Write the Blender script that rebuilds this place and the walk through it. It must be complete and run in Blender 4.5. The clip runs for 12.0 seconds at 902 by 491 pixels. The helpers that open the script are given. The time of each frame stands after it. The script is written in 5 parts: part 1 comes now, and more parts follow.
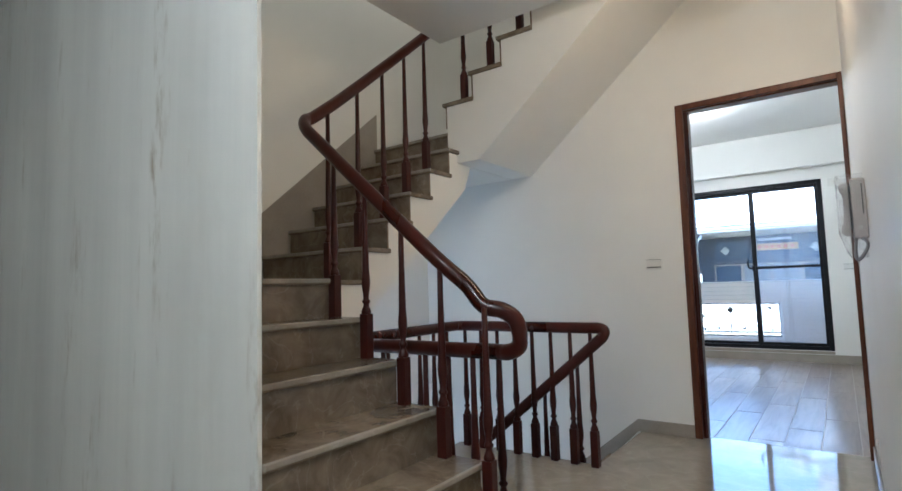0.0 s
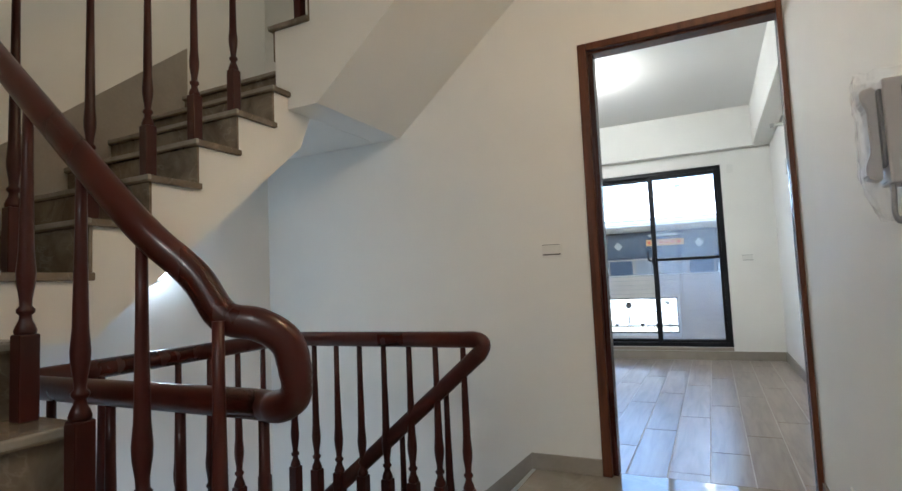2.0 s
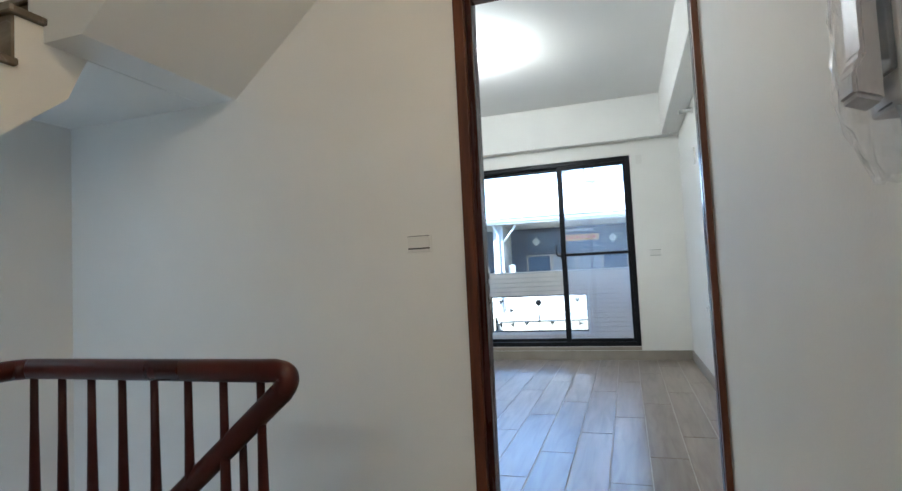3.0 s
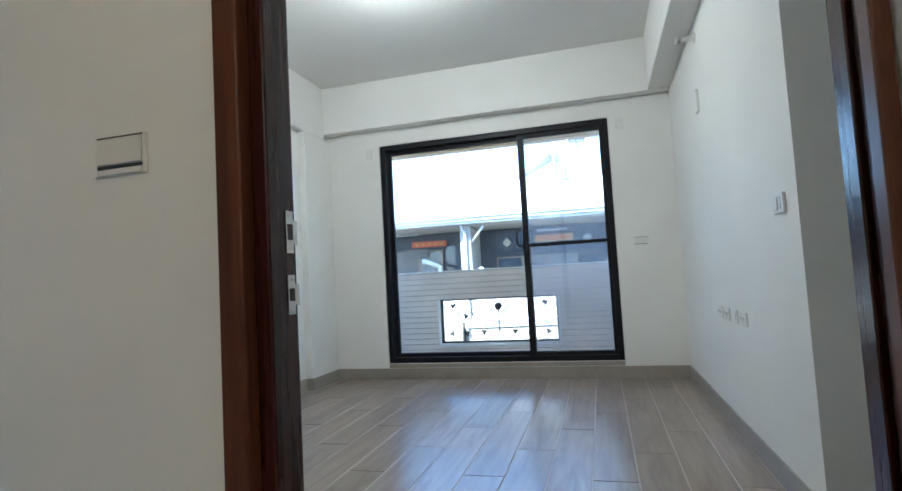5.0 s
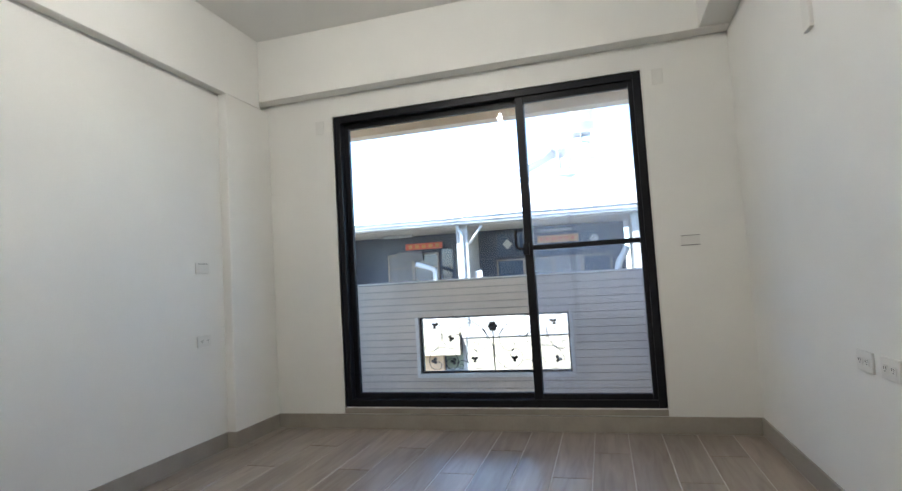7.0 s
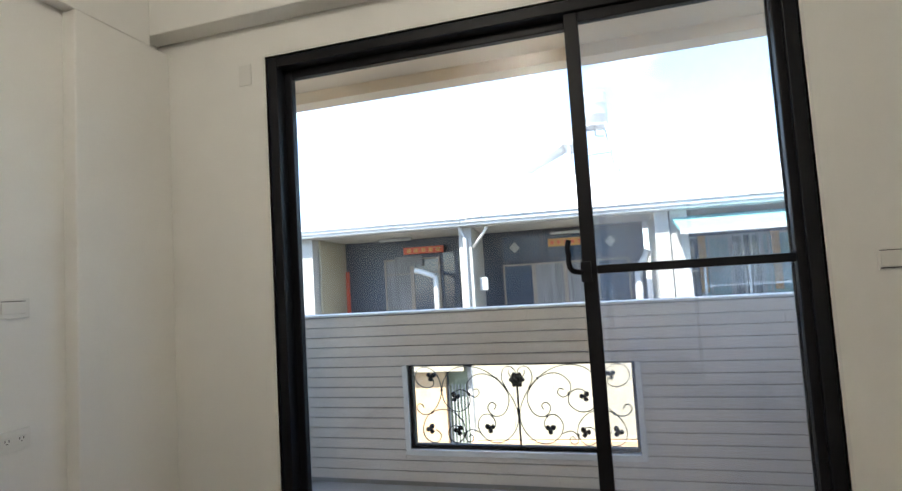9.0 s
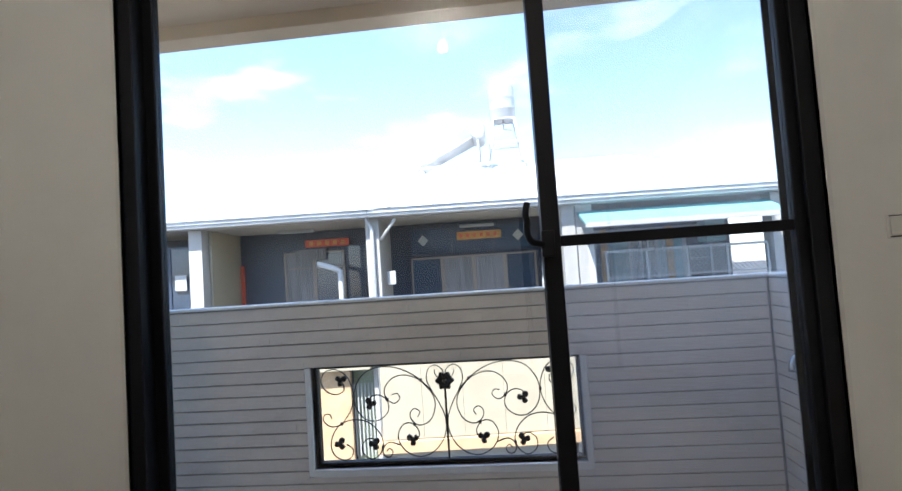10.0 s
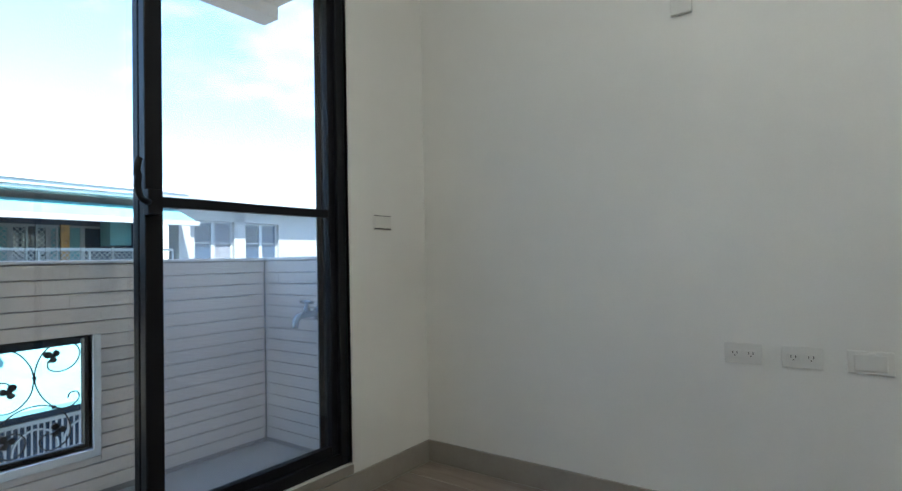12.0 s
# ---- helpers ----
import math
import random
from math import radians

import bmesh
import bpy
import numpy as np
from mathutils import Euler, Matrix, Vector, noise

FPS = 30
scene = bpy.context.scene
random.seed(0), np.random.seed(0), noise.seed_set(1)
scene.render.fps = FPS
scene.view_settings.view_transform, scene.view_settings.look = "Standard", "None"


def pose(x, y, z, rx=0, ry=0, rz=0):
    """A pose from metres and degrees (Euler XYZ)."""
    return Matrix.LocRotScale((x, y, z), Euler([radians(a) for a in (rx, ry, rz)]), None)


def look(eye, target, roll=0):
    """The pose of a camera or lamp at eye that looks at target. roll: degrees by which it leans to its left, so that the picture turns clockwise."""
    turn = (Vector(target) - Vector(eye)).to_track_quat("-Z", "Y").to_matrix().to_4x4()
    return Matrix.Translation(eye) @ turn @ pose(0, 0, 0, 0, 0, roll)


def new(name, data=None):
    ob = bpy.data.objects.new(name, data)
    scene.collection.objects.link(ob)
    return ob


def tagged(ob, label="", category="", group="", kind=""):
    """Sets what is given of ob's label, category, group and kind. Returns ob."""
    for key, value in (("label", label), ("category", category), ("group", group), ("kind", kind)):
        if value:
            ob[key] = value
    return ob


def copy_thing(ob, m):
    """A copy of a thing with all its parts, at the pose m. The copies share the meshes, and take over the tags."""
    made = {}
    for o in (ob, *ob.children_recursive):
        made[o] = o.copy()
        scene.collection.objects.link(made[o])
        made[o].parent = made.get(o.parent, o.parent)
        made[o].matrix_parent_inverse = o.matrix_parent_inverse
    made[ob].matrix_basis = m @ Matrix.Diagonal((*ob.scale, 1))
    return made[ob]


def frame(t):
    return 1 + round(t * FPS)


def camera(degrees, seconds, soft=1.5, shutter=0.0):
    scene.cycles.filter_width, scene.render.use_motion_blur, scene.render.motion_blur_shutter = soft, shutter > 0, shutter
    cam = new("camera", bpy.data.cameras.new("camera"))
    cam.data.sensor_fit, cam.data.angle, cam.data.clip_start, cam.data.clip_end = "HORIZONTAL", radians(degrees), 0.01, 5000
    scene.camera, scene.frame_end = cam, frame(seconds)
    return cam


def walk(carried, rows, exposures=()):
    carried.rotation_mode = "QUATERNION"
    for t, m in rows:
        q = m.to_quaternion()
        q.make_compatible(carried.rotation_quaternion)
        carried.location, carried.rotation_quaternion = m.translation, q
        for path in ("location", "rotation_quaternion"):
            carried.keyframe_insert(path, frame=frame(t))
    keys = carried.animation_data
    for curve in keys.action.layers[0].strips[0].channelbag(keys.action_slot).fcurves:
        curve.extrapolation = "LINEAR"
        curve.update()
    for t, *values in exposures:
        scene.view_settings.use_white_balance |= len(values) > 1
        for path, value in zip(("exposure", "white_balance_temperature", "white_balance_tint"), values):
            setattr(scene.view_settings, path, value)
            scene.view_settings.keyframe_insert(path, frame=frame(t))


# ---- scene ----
cam = camera(79.9, 12.0)

PATH = [
    (0, (-0.41, -8.183, 1.056), (-1.574, -6.564, 1.216), -1.7),
    (0.5, (-0.572, -7.975, 1.033), (-1.78, -6.389, 1.198), -1.8),
    (1, (-0.663, -7.752, 1.008), (-1.871, -6.167, 1.174), -1.9),
    (1.5, (-0.693, -7.461, 1.019), (-1.773, -5.786, 1.178), -2.1),
    (2, (-0.702, -7.113, 1.029), (-1.565, -5.315, 1.171), -2.5),
    (2.5, (-0.685, -6.77, 1.03), (-1.382, -4.9, 1.157), -2.9),
    (3, (-0.635, -6.391, 1.043), (-1.248, -4.491, 1.153), -2.8),
    (3.2, (-0.653, -6.214, 1.024), (-1.241, -4.306, 1.142), -3.2),
    (4.8, (-0.654, -5.122, 0.926), (-1.195, -3.201, 1.054), -3.1),
    (5, (-0.676, -4.963, 0.931), (-1.204, -3.039, 1.059), -3.2),
    (5.5, (-0.676, -4.642, 0.956), (-1.205, -2.717, 1.081), -3.2),
    (6, (-0.737, -4.331, 0.984), (-1.261, -2.405, 1.109), -3.3),
    (6.5, (-0.78, -3.99, 1.016), (-1.309, -2.065, 1.144), -3.4),
    (7, (-0.853, -3.619, 1.013), (-1.387, -1.696, 1.148), -3.4),
    (7.5, (-0.95, -3.27, 1.073), (-1.487, -1.348, 1.201), -3.5),
    (7.7, (-0.971, -3.106, 1.086), (-1.519, -1.188, 1.222), -3.5),
    (9.3, (-1.339, -1.952, 1.2), (-1.871, -0.029, 1.34), -3.5),
    (9.5, (-1.379, -1.827, 1.185), (-1.881, 0.104, 1.319), -3.5),
    (10, (-1.471, -1.659, 1.133), (-1.665, 0.329, 1.237), -3.8),
    (10.5, (-1.538, -1.57, 1.031), (-1.344, 0.418, 1.136), -3.2),
    (11, (-1.682, -1.527, 1.057), (-0.953, 0.334, 1.129), -2.8),
    (11.5, (-1.91, -1.599, 1.027), (-0.629, -0.064, 1.098), -1.9),
    (12, (-2.149, -1.71, 1.01), (-0.526, -0.542, 1.06), -1.2),
]
EXPOSURES = [(0, 3.98, 4900, 8), (0.5, 3.92, 5350, 9), (0.8, 3.9, 5350, 9), (1.5, 3.84, 5350, 9), (2.5, 3.74, 5200, 7), (3.2, 3.62, 5100, 6), (5, 3.44, 5050, 5),
             (5.5, 3.44, 5000, 5), (6, 3.4, 5300, 8), (7.5, 3.22, 5750, 11), (9.5, 2.85, 6250, 12), (10, 2.5, 5950, 15), (10.2, 2.2, 5750, 14), (10.6, 1.8, 5350, 13), (11.2, 1.92, 5350, 9), (11.5, 2.26, 5200, 7), (12, 2.84, 5500, 6)]
walk(cam, [(t, look(eye, target, roll)) for t, eye, target, roll in PATH], EXPOSURES)

# ---------------------------------------------------------------- world and light
world = bpy.data.worlds.new("sky")
scene.world = world
world.use_nodes = True
wn, wl = world.node_tree.nodes, world.node_tree.links
SUN_EL, SUN_AZ = radians(58), radians(205)
sky = wn.new("ShaderNodeTexSky")
sky.sky_type = 'NISHITA'
sky.sun_disc = False
sky.sun_elevation, sky.sun_rotation = SUN_EL, SUN_AZ
sky.air_density, sky.dust_density, sky.ozone_density = 1.0, 0.6, 2.0
sky_bg = wn["Background"]
sky_bg.inputs["Strength"].default_value = 0.09
# thin clouds over the sky
w_tc = wn.new("ShaderNodeTexCoord")
w_map = wn.new("ShaderNodeMapping")
w_map.inputs["Scale"].default_value = (2.2, 2.2, 7.0)
w_noise = wn.new("ShaderNodeTexNoise")
w_noise.inputs["Scale"].default_value = 1.6
w_noise.inputs["Detail"].default_value = 7.0
w_noise.inputs["Roughness"].default_value = 0.6
w_ramp = wn.new("ShaderNodeValToRGB")
w_ramp.color_ramp.elements[0].color = (0.035, 0.035, 0.035, 1)
w_ramp.color_ramp.elements[0].position, w_ramp.color_ramp.elements[1].position = 0.53, 0.80
w_mix = wn.new("ShaderNodeMix")
w_mix.data_type = 'RGBA'
w_mix.inputs["B"].default_value = (4.4, 4.65, 5.1, 1)
wl.new(w_tc.outputs["Generated"], w_map.inputs["Vector"])
wl.new(w_map.outputs["Vector"], w_noise.inputs["Vector"])
wl.new(w_noise.outputs["Fac"], w_ramp.inputs["Fac"])
wl.new(w_ramp.outputs["Color"], w_mix.inputs["Factor"])
wl.new(sky.outputs["Color"], w_mix.inputs["A"])
wl.new(w_mix.outputs["Result"], sky_bg.inputs["Color"])


def lamp(name, kind, m, power, color=(1, 1, 1), **more):
    data = bpy.data.lights.new(name, kind)
    data.energy, data.color = power, color
    if "size" in more:
        data.shape, data.size, data.size_y = 'RECTANGLE', more["size"], more.get("size_y", more["size"])
    if "radius" in more:
        data.shadow_soft_size = more["radius"]
    if "angle" in more:
        data.angle = more["angle"]
    ob = new(name, data)
    ob.matrix_basis = m
    return ob


sun_dir = Vector((math.sin(SUN_AZ) * math.cos(SUN_EL), math.cos(SUN_AZ) * math.cos(SUN_EL), math.sin(SUN_EL)))
lamp("sun", 'SUN', look(sun_dir * 50, (0, 0, 0)), 3.4, (1, 0.95, 0.87), angle=radians(0.5))
# lamps of the place
lamp("room_lamp_light", 'POINT', pose(-1.81, -1.98, 2.775), 0.3, (1.0, 0.88, 0.70), radius=0.035)
lamp("landing_lamp_light", 'POINT', pose(-0.55, -5.80, 2.66), 1.6, (1.0, 0.62, 0.28), radius=0.14)
lamp("hall_lamp_light", 'POINT', pose(-1.0, -8.7, 2.66), 4.0, (1.0, 0.90, 0.74), radius=0.14)
lamp("stair_lamp_light", 'POINT', pose(-3.42, -5.10, 1.18), 0.045, (0.92, 0.97, 1.0), radius=0.07)
lamp("upper_lamp_light", 'POINT', pose(-1.6, -4.9, 5.4), 2.5, (1.0, 0.82, 0.58), radius=0.12)

# ---------------------------------------------------------------- materials
def mat(name, color, rough=0.5, metal=0.0, vary=0.10, scale=3.0, bump=0.0, bump_scale=60.0, dark=None, stretch=(1, 1, 1),
        coat=0.0, spec=0.5, fine=0.05, local=False, island=False, rough_vary=0.08, spots=0.0):
    """Painted, stained or plain surface: coarse and fine variation of the base colour, uneven gloss and a fine relief."""
    m = bpy.data.materials.new(name)
    m.use_nodes = True
    n, l = m.node_tree.nodes, m.node_tree.links
    b = n["Principled BSDF"]
    b.inputs["Metallic"].default_value = metal
    b.inputs["Specular IOR Level"].default_value = spec
    b.inputs["Coat Weight"].default_value = coat
    b.inputs["Coat Roughness"].default_value = 0.08
    tc = n.new("ShaderNodeTexCoord")
    geo = n.new("ShaderNodeNewGeometry")
    mp = n.new("ShaderNodeMapping")
    mp.inputs["Scale"].default_value = stretch
    l.new(tc.outputs["Object"] if local else geo.outputs["Position"], mp.inputs["Vector"])
    big = n.new("ShaderNodeTexNoise")
    big.inputs["Scale"].default_value, big.inputs["Detail"].default_value = scale, 5
    small = n.new("ShaderNodeTexNoise")
    small.inputs["Scale"].default_value, small.inputs["Detail"].default_value = bump_scale, 4
    l.new(mp.outputs["Vector"], big.inputs["Vector"])
    l.new(mp.outputs["Vector"], small.inputs["Vector"])
    ramp = n.new("ShaderNodeValToRGB")
    d = dark or tuple(c * (1 - 2.2 * vary) for c in color)
    ramp.color_ramp.elements[0].color, ramp.color_ramp.elements[1].color = (*d, 1), (*color, 1)
    ramp.color_ramp.elements[0].position, ramp.color_ramp.elements[1].position = 0.30, 0.62
    l.new(big.outputs["Fac"], ramp.inputs["Fac"])
    hsv = n.new("ShaderNodeHueSaturation")
    mr = n.new("ShaderNodeMapRange")
    mr.inputs["From Min"].default_value, mr.inputs["From Max"].default_value = 0.25, 0.75
    mr.inputs["To Min"].default_value, mr.inputs["To Max"].default_value = 1 - fine, 1 + fine
    l.new(small.outputs["Fac"], mr.inputs["Value"])
    l.new(mr.outputs["Result"], hsv.inputs["Value"])
    l.new(ramp.outputs["Color"], hsv.inputs["Color"])
    l.new(hsv.outputs["Color"], b.inputs["Base Color"])
    if spots:                  # scrapes and brown specks gathered in upright bands, over faint wide smudges
        def worn(stretch_by, size, lo, hi, top):
            sm = n.new("ShaderNodeMapping")
            sm.inputs["Scale"].default_value = stretch_by
            l.new(geo.outputs["Position"], sm.inputs["Vector"])
            sp = n.new("ShaderNodeTexNoise")
            sp.inputs["Scale"].default_value, sp.inputs["Detail"].default_value, sp.inputs["Roughness"].default_value = size, 9, 0.66
            l.new(sm.outputs["Vector"], sp.inputs["Vector"])
            sr = n.new("ShaderNodeMapRange")
            sr.inputs["From Min"].default_value, sr.inputs["From Max"].default_value, sr.inputs["To Max"].default_value = lo, hi, top
            l.new(sp.outputs["Fac"], sr.inputs["Value"])
            return sr.outputs["Result"]
        both = n.new("ShaderNodeMath")
        both.operation = 'MULTIPLY'
        l.new(worn((1.0, 1.0, 0.09), 5.5, 0.56, 0.68, 1.0), both.inputs[0])
        l.new(worn((1.0, 1.0, 0.30), 21.0, 0.47, 0.66, spots), both.inputs[1])
        add = n.new("ShaderNodeMath")
        add.operation, add.use_clamp = 'ADD', True
        l.new(both.outputs[0], add.inputs[0])
        l.new(worn((1.0, 1.0, 0.5), 2.6, 0.55, 0.80, 0.16), add.inputs[1])
        mx = n.new("ShaderNodeMix")
        mx.data_type = 'RGBA'
        mx.inputs["B"].default_value = (0.30, 0.255, 0.19, 1)
        l.new(add.outputs[0], mx.inputs["Factor"])
        l.new(hsv.outputs["Color"], mx.inputs["A"])
        l.new(mx.outputs["Result"], b.inputs["Base Color"])
    rr = n.new("ShaderNodeMapRange")
    rr.inputs["To Min"].default_value, rr.inputs["To Max"].default_value = max(0.02, rough - rough_vary), min(1, rough + rough_vary)
    l.new(big.outputs["Fac"], rr.inputs["Value"])
    l.new(rr.outputs["Result"], b.inputs["Roughness"])
    if bump:
        bp = n.new("ShaderNodeBump")
        bp.inputs["Strength"].default_value, bp.inputs["Distance"].default_value = bump, 0.004
        l.new(small.outputs["Fac"], bp.inputs["Height"])
        l.new(bp.outputs["Normal"], b.inputs["Normal"])
    return m


def glass_mat(name, tint=(0.96, 0.99, 0.98), rough=0.0):
    m = bpy.data.materials.new(name)
    m.use_nodes = True
    b = m.node_tree.nodes["Principled BSDF"]
    b.inputs["Base Color"].default_value = (*tint, 1)
    b.inputs["Transmission Weight"].default_value = 1.0
    b.inputs["Roughness"].default_value = rough
    b.inputs["IOR"].default_value = 1.45
    return m


def glow_mat(name, color, strength):
    m = bpy.data.materials.new(name)
    m.use_nodes = True
    b = m.node_tree.nodes["Principled BSDF"]
    b.inputs["Base Color"].default_value = (*color, 1)
    b.inputs["Emission Color"].default_value = (*color, 1)
    b.inputs["Emission Strength"].default_value = strength
    return m


def screen_mat():
    """Fine grey insect netting, mostly see-through."""
    m = bpy.data.materials.new("insect_netting")
    m.use_nodes = True
    n, l = m.node_tree.nodes, m.node_tree.links
    d = n["Principled BSDF"]
    d.inputs["Base Color"].default_value = (0.52, 0.53, 0.56, 1)
    d.inputs["Roughness"].default_value = 0.8
    tl = n.new("ShaderNodeBsdfTranslucent")
    tl.inputs["Color"].default_value = (0.64, 0.65, 0.69, 1)
    thread = n.new("ShaderNodeMixShader")
    thread.inputs[0].default_value = 0.55
    l.new(d.outputs[0], thread.inputs[1])
    l.new(tl.outputs[0], thread.inputs[2])
    t = n.new("ShaderNodeBsdfTransparent")
    mx = n.new("ShaderNodeMixShader")
    mx.inputs[0].default_value = 0.14
    l.new(t.outputs[0], mx.inputs[1])
    l.new(thread.outputs[0], mx.inputs[2])
    l.new(mx.outputs[0], n["Material Output"].inputs["Surface"])
    return m


def film_mat():
    """Clear creased plastic film: almost see-through with a soft gloss."""
    m = bpy.data.materials.new("thin_plastic_film")
    m.use_nodes = True
    n, l = m.node_tree.nodes, m.node_tree.links
    b = n["Principled BSDF"]
    b.inputs["Base Color"].default_value = (0.80, 0.82, 0.86, 1)
    b.inputs["Roughness"].default_value = 0.12
    t = n.new("ShaderNodeBsdfTransparent")
    mx = n.new("ShaderNodeMixShader")
    mx.inputs[0].default_value = 0.13
    l.new(t.outputs[0], mx.inputs[1])
    l.new(b.outputs[0], mx.inputs[2])
    l.new(mx.outputs[0], n["Material Output"].inputs["Surface"])
    return m


def plank_mat():
    """Grey-brown wood-look porcelain plank with grain along y and a tone of its own for each plank."""
    m = bpy.data.materials.new("wood_look_tile")
    m.use_nodes = True
    n, l = m.node_tree.nodes, m.node_tree.links
    b = n["Principled BSDF"]
    geo = n.new("ShaderNodeNewGeometry")
    info = n.new("ShaderNodeObjectInfo")
    off = n.new("ShaderNodeVectorMath")
    off.operation = 'MULTIPLY_ADD'
    off.inputs[1].default_value = (1, 1, 1)
    comb = n.new("ShaderNodeCombineXYZ")
    mul = n.new("ShaderNodeMath")
    mul.operation = 'MULTIPLY'
    mul.inputs[1].default_value = 37.0
    l.new(info.outputs["Random"], mul.inputs[0])
    l.new(mul.outputs[0], comb.inputs["X"])
    l.new(mul.outputs[0], comb.inputs["Y"])
    l.new(geo.outputs["Position"], off.inputs[0])
    l.new(comb.outputs[0], off.inputs[2])
    mp = n.new("ShaderNodeMapping")
    mp.inputs["Scale"].default_value = (9, 0.9, 1)
    l.new(off.outputs[0], mp.inputs["Vector"])
    grain = n.new("ShaderNodeTexNoise")
    grain.inputs["Scale"].default_value, grain.inputs["Detail"].default_value, grain.inputs["Distortion"].default_value = 2.2, 8, 0.9
    l.new(mp.outputs[0], grain.inputs["Vector"])
    ramp = n.new("ShaderNodeValToRGB")
    e = ramp.color_ramp.elements
    e[0].position, e[0].color = 0.26, (0.190, 0.144, 0.106, 1)
    e[1].position, e[1].color = 0.76, (0.365, 0.308, 0.252, 1)
    mid = ramp.color_ramp.elements.new(0.5)
    mid.color = (0.285, 0.230, 0.180, 1)
    l.new(grain.outputs["Fac"], ramp.inputs["Fac"])
    hsv = n.new("ShaderNodeHueSaturation")
    mr = n.new("ShaderNodeMapRange")
    mr.inputs["To Min"].default_value, mr.inputs["To Max"].default_value = 0.82, 1.14
    l.new(info.outputs["Random"], mr.inputs["Value"])
    l.new(mr.outputs["Result"], hsv.inputs["Value"])
    l.new(ramp.outputs["Color"], hsv.inputs["Color"])
    l.new(hsv.outputs["Color"], b.inputs["Base Color"])
    r2 = n.new("ShaderNodeMapRange")
    r2.inputs["To Min"].default_value, r2.inputs["To Max"].default_value = 0.275, 0.285
    l.new(grain.outputs["Fac"], r2.inputs["Value"])
    l.new(r2.outputs["Result"], b.inputs["Roughness"])
    b.inputs["Specular IOR Level"].default_value = 0.95
    return m


def marble_mat(name, base, dark, vein, rough, scale=1.8, vein_scale=2.5):
    """Polished stone: cloudy ground with thin pale veins."""
    m = bpy.data.materials.new(name)
    m.use_nodes = True
    n, l = m.node_tree.nodes, m.node_tree.links
    b = n["Principled BSDF"]
    geo = n.new("ShaderNodeNewGeometry")
    big = n.new("ShaderNodeTexNoise")
    big.inputs["Scale"].default_value, big.inputs["Detail"].default_value, big.inputs["Distortion"].default_value = scale * 3, 9, 0.8
    big.inputs["Roughness"].default_value = 0.62
    l.new(geo.outputs["Position"], big.inputs["Vector"])
    ramp = n.new("ShaderNodeValToRGB")
    e = ramp.color_ramp.elements
    e[0].position, e[0].color = 0.32, (*dark, 1)
    e[1].position, e[1].color = 0.66, (*base, 1)
    l.new(big.outputs["Fac"], ramp.inputs["Fac"])
    v = n.new("ShaderNodeTexNoise")
    v.inputs["Scale"].default_value, v.inputs["Detail"].default_value, v.inputs["Distortion"].default_value = vein_scale, 6, 1.6
    l.new(geo.outputs["Position"], v.inputs["Vector"])
    vr = n.new("ShaderNodeValToRGB")
    vr.color_ramp.elements[0].position, vr.color_ramp.elements[0].color = 0.485, (0, 0, 0, 1)
    vr.color_ramp.elements[1].position, vr.color_ramp.elements[1].color = 0.515, (0, 0, 0, 1)
    peak = vr.color_ramp.elements.new(0.50)
    peak.color = (0.20, 0.20, 0.20, 1)
    l.new(v.outputs["Fac"], vr.inputs["Fac"])
    mx = n.new("ShaderNodeMix")
    mx.data_type = 'RGBA'
    mx.inputs["B"].default_value = (*vein, 1)
    l.new(vr.outputs["Color"], mx.inputs["Factor"])
    l.new(ramp.outputs["Color"], mx.inputs["A"])
    l.new(mx.outputs["Result"], b.inputs["Base Color"])
    rr = n.new("ShaderNodeMapRange")
    rr.inputs["To Min"].default_value, rr.inputs["To Max"].default_value = rough * 0.6, rough * 1.5
    l.new(big.outputs["Fac"], rr.inputs["Value"])
    l.new(rr.outputs["Result"], b.inputs["Roughness"])
    return m


WHITE = mat("white_wall_paint", (0.805, 0.795, 0.755), rough=0.62, vary=0.02, scale=1.6, bump=0.10, bump_scale=140, fine=0.012)
CEIL = mat("ceiling_paint", (0.83, 0.82, 0.79), rough=0.75, vary=0.015, scale=1.2, bump=0.05, bump_scale=120, fine=0.01)
RAW = mat("bare_plaster", (0.68, 0.68, 0.645), rough=0.7, vary=0.07, scale=2.2, bump=0.12, bump_scale=22, stretch=(1.5, 1.5, 0.10), fine=0.02, spots=0.85)
SKIRT = mat("skirting_tile", (0.33, 0.298, 0.252), rough=0.35, vary=0.06, scale=6, fine=0.04)
PLANK = plank_mat()
GROUT = mat("grout", (0.62, 0.60, 0.565), rough=0.8, vary=0.05)
LANDING = marble_mat("polished_floor_stone", (0.36, 0.325, 0.27), (0.29, 0.26, 0.21), (0.48, 0.45, 0.40), 0.06)
STEP = marble_mat("brown_marble", (0.245, 0.195, 0.138), (0.130, 0.102, 0.072), (0.46, 0.40, 0.32), 0.14, scale=2.6, vein_scale=3.4)
NOSING = marble_mat("pale_marble_edge", (0.37, 0.335, 0.28), (0.26, 0.23, 0.185), (0.5, 0.46, 0.4), 0.22)
WOOD = mat("red_brown_wood", (0.056, 0.0088, 0.0048), rough=0.29, vary=0.22, scale=4, bump=0.06, bump_scale=40, stretch=(1, 1, 0.3), spec=0.34, coat=0.10, fine=0.12)
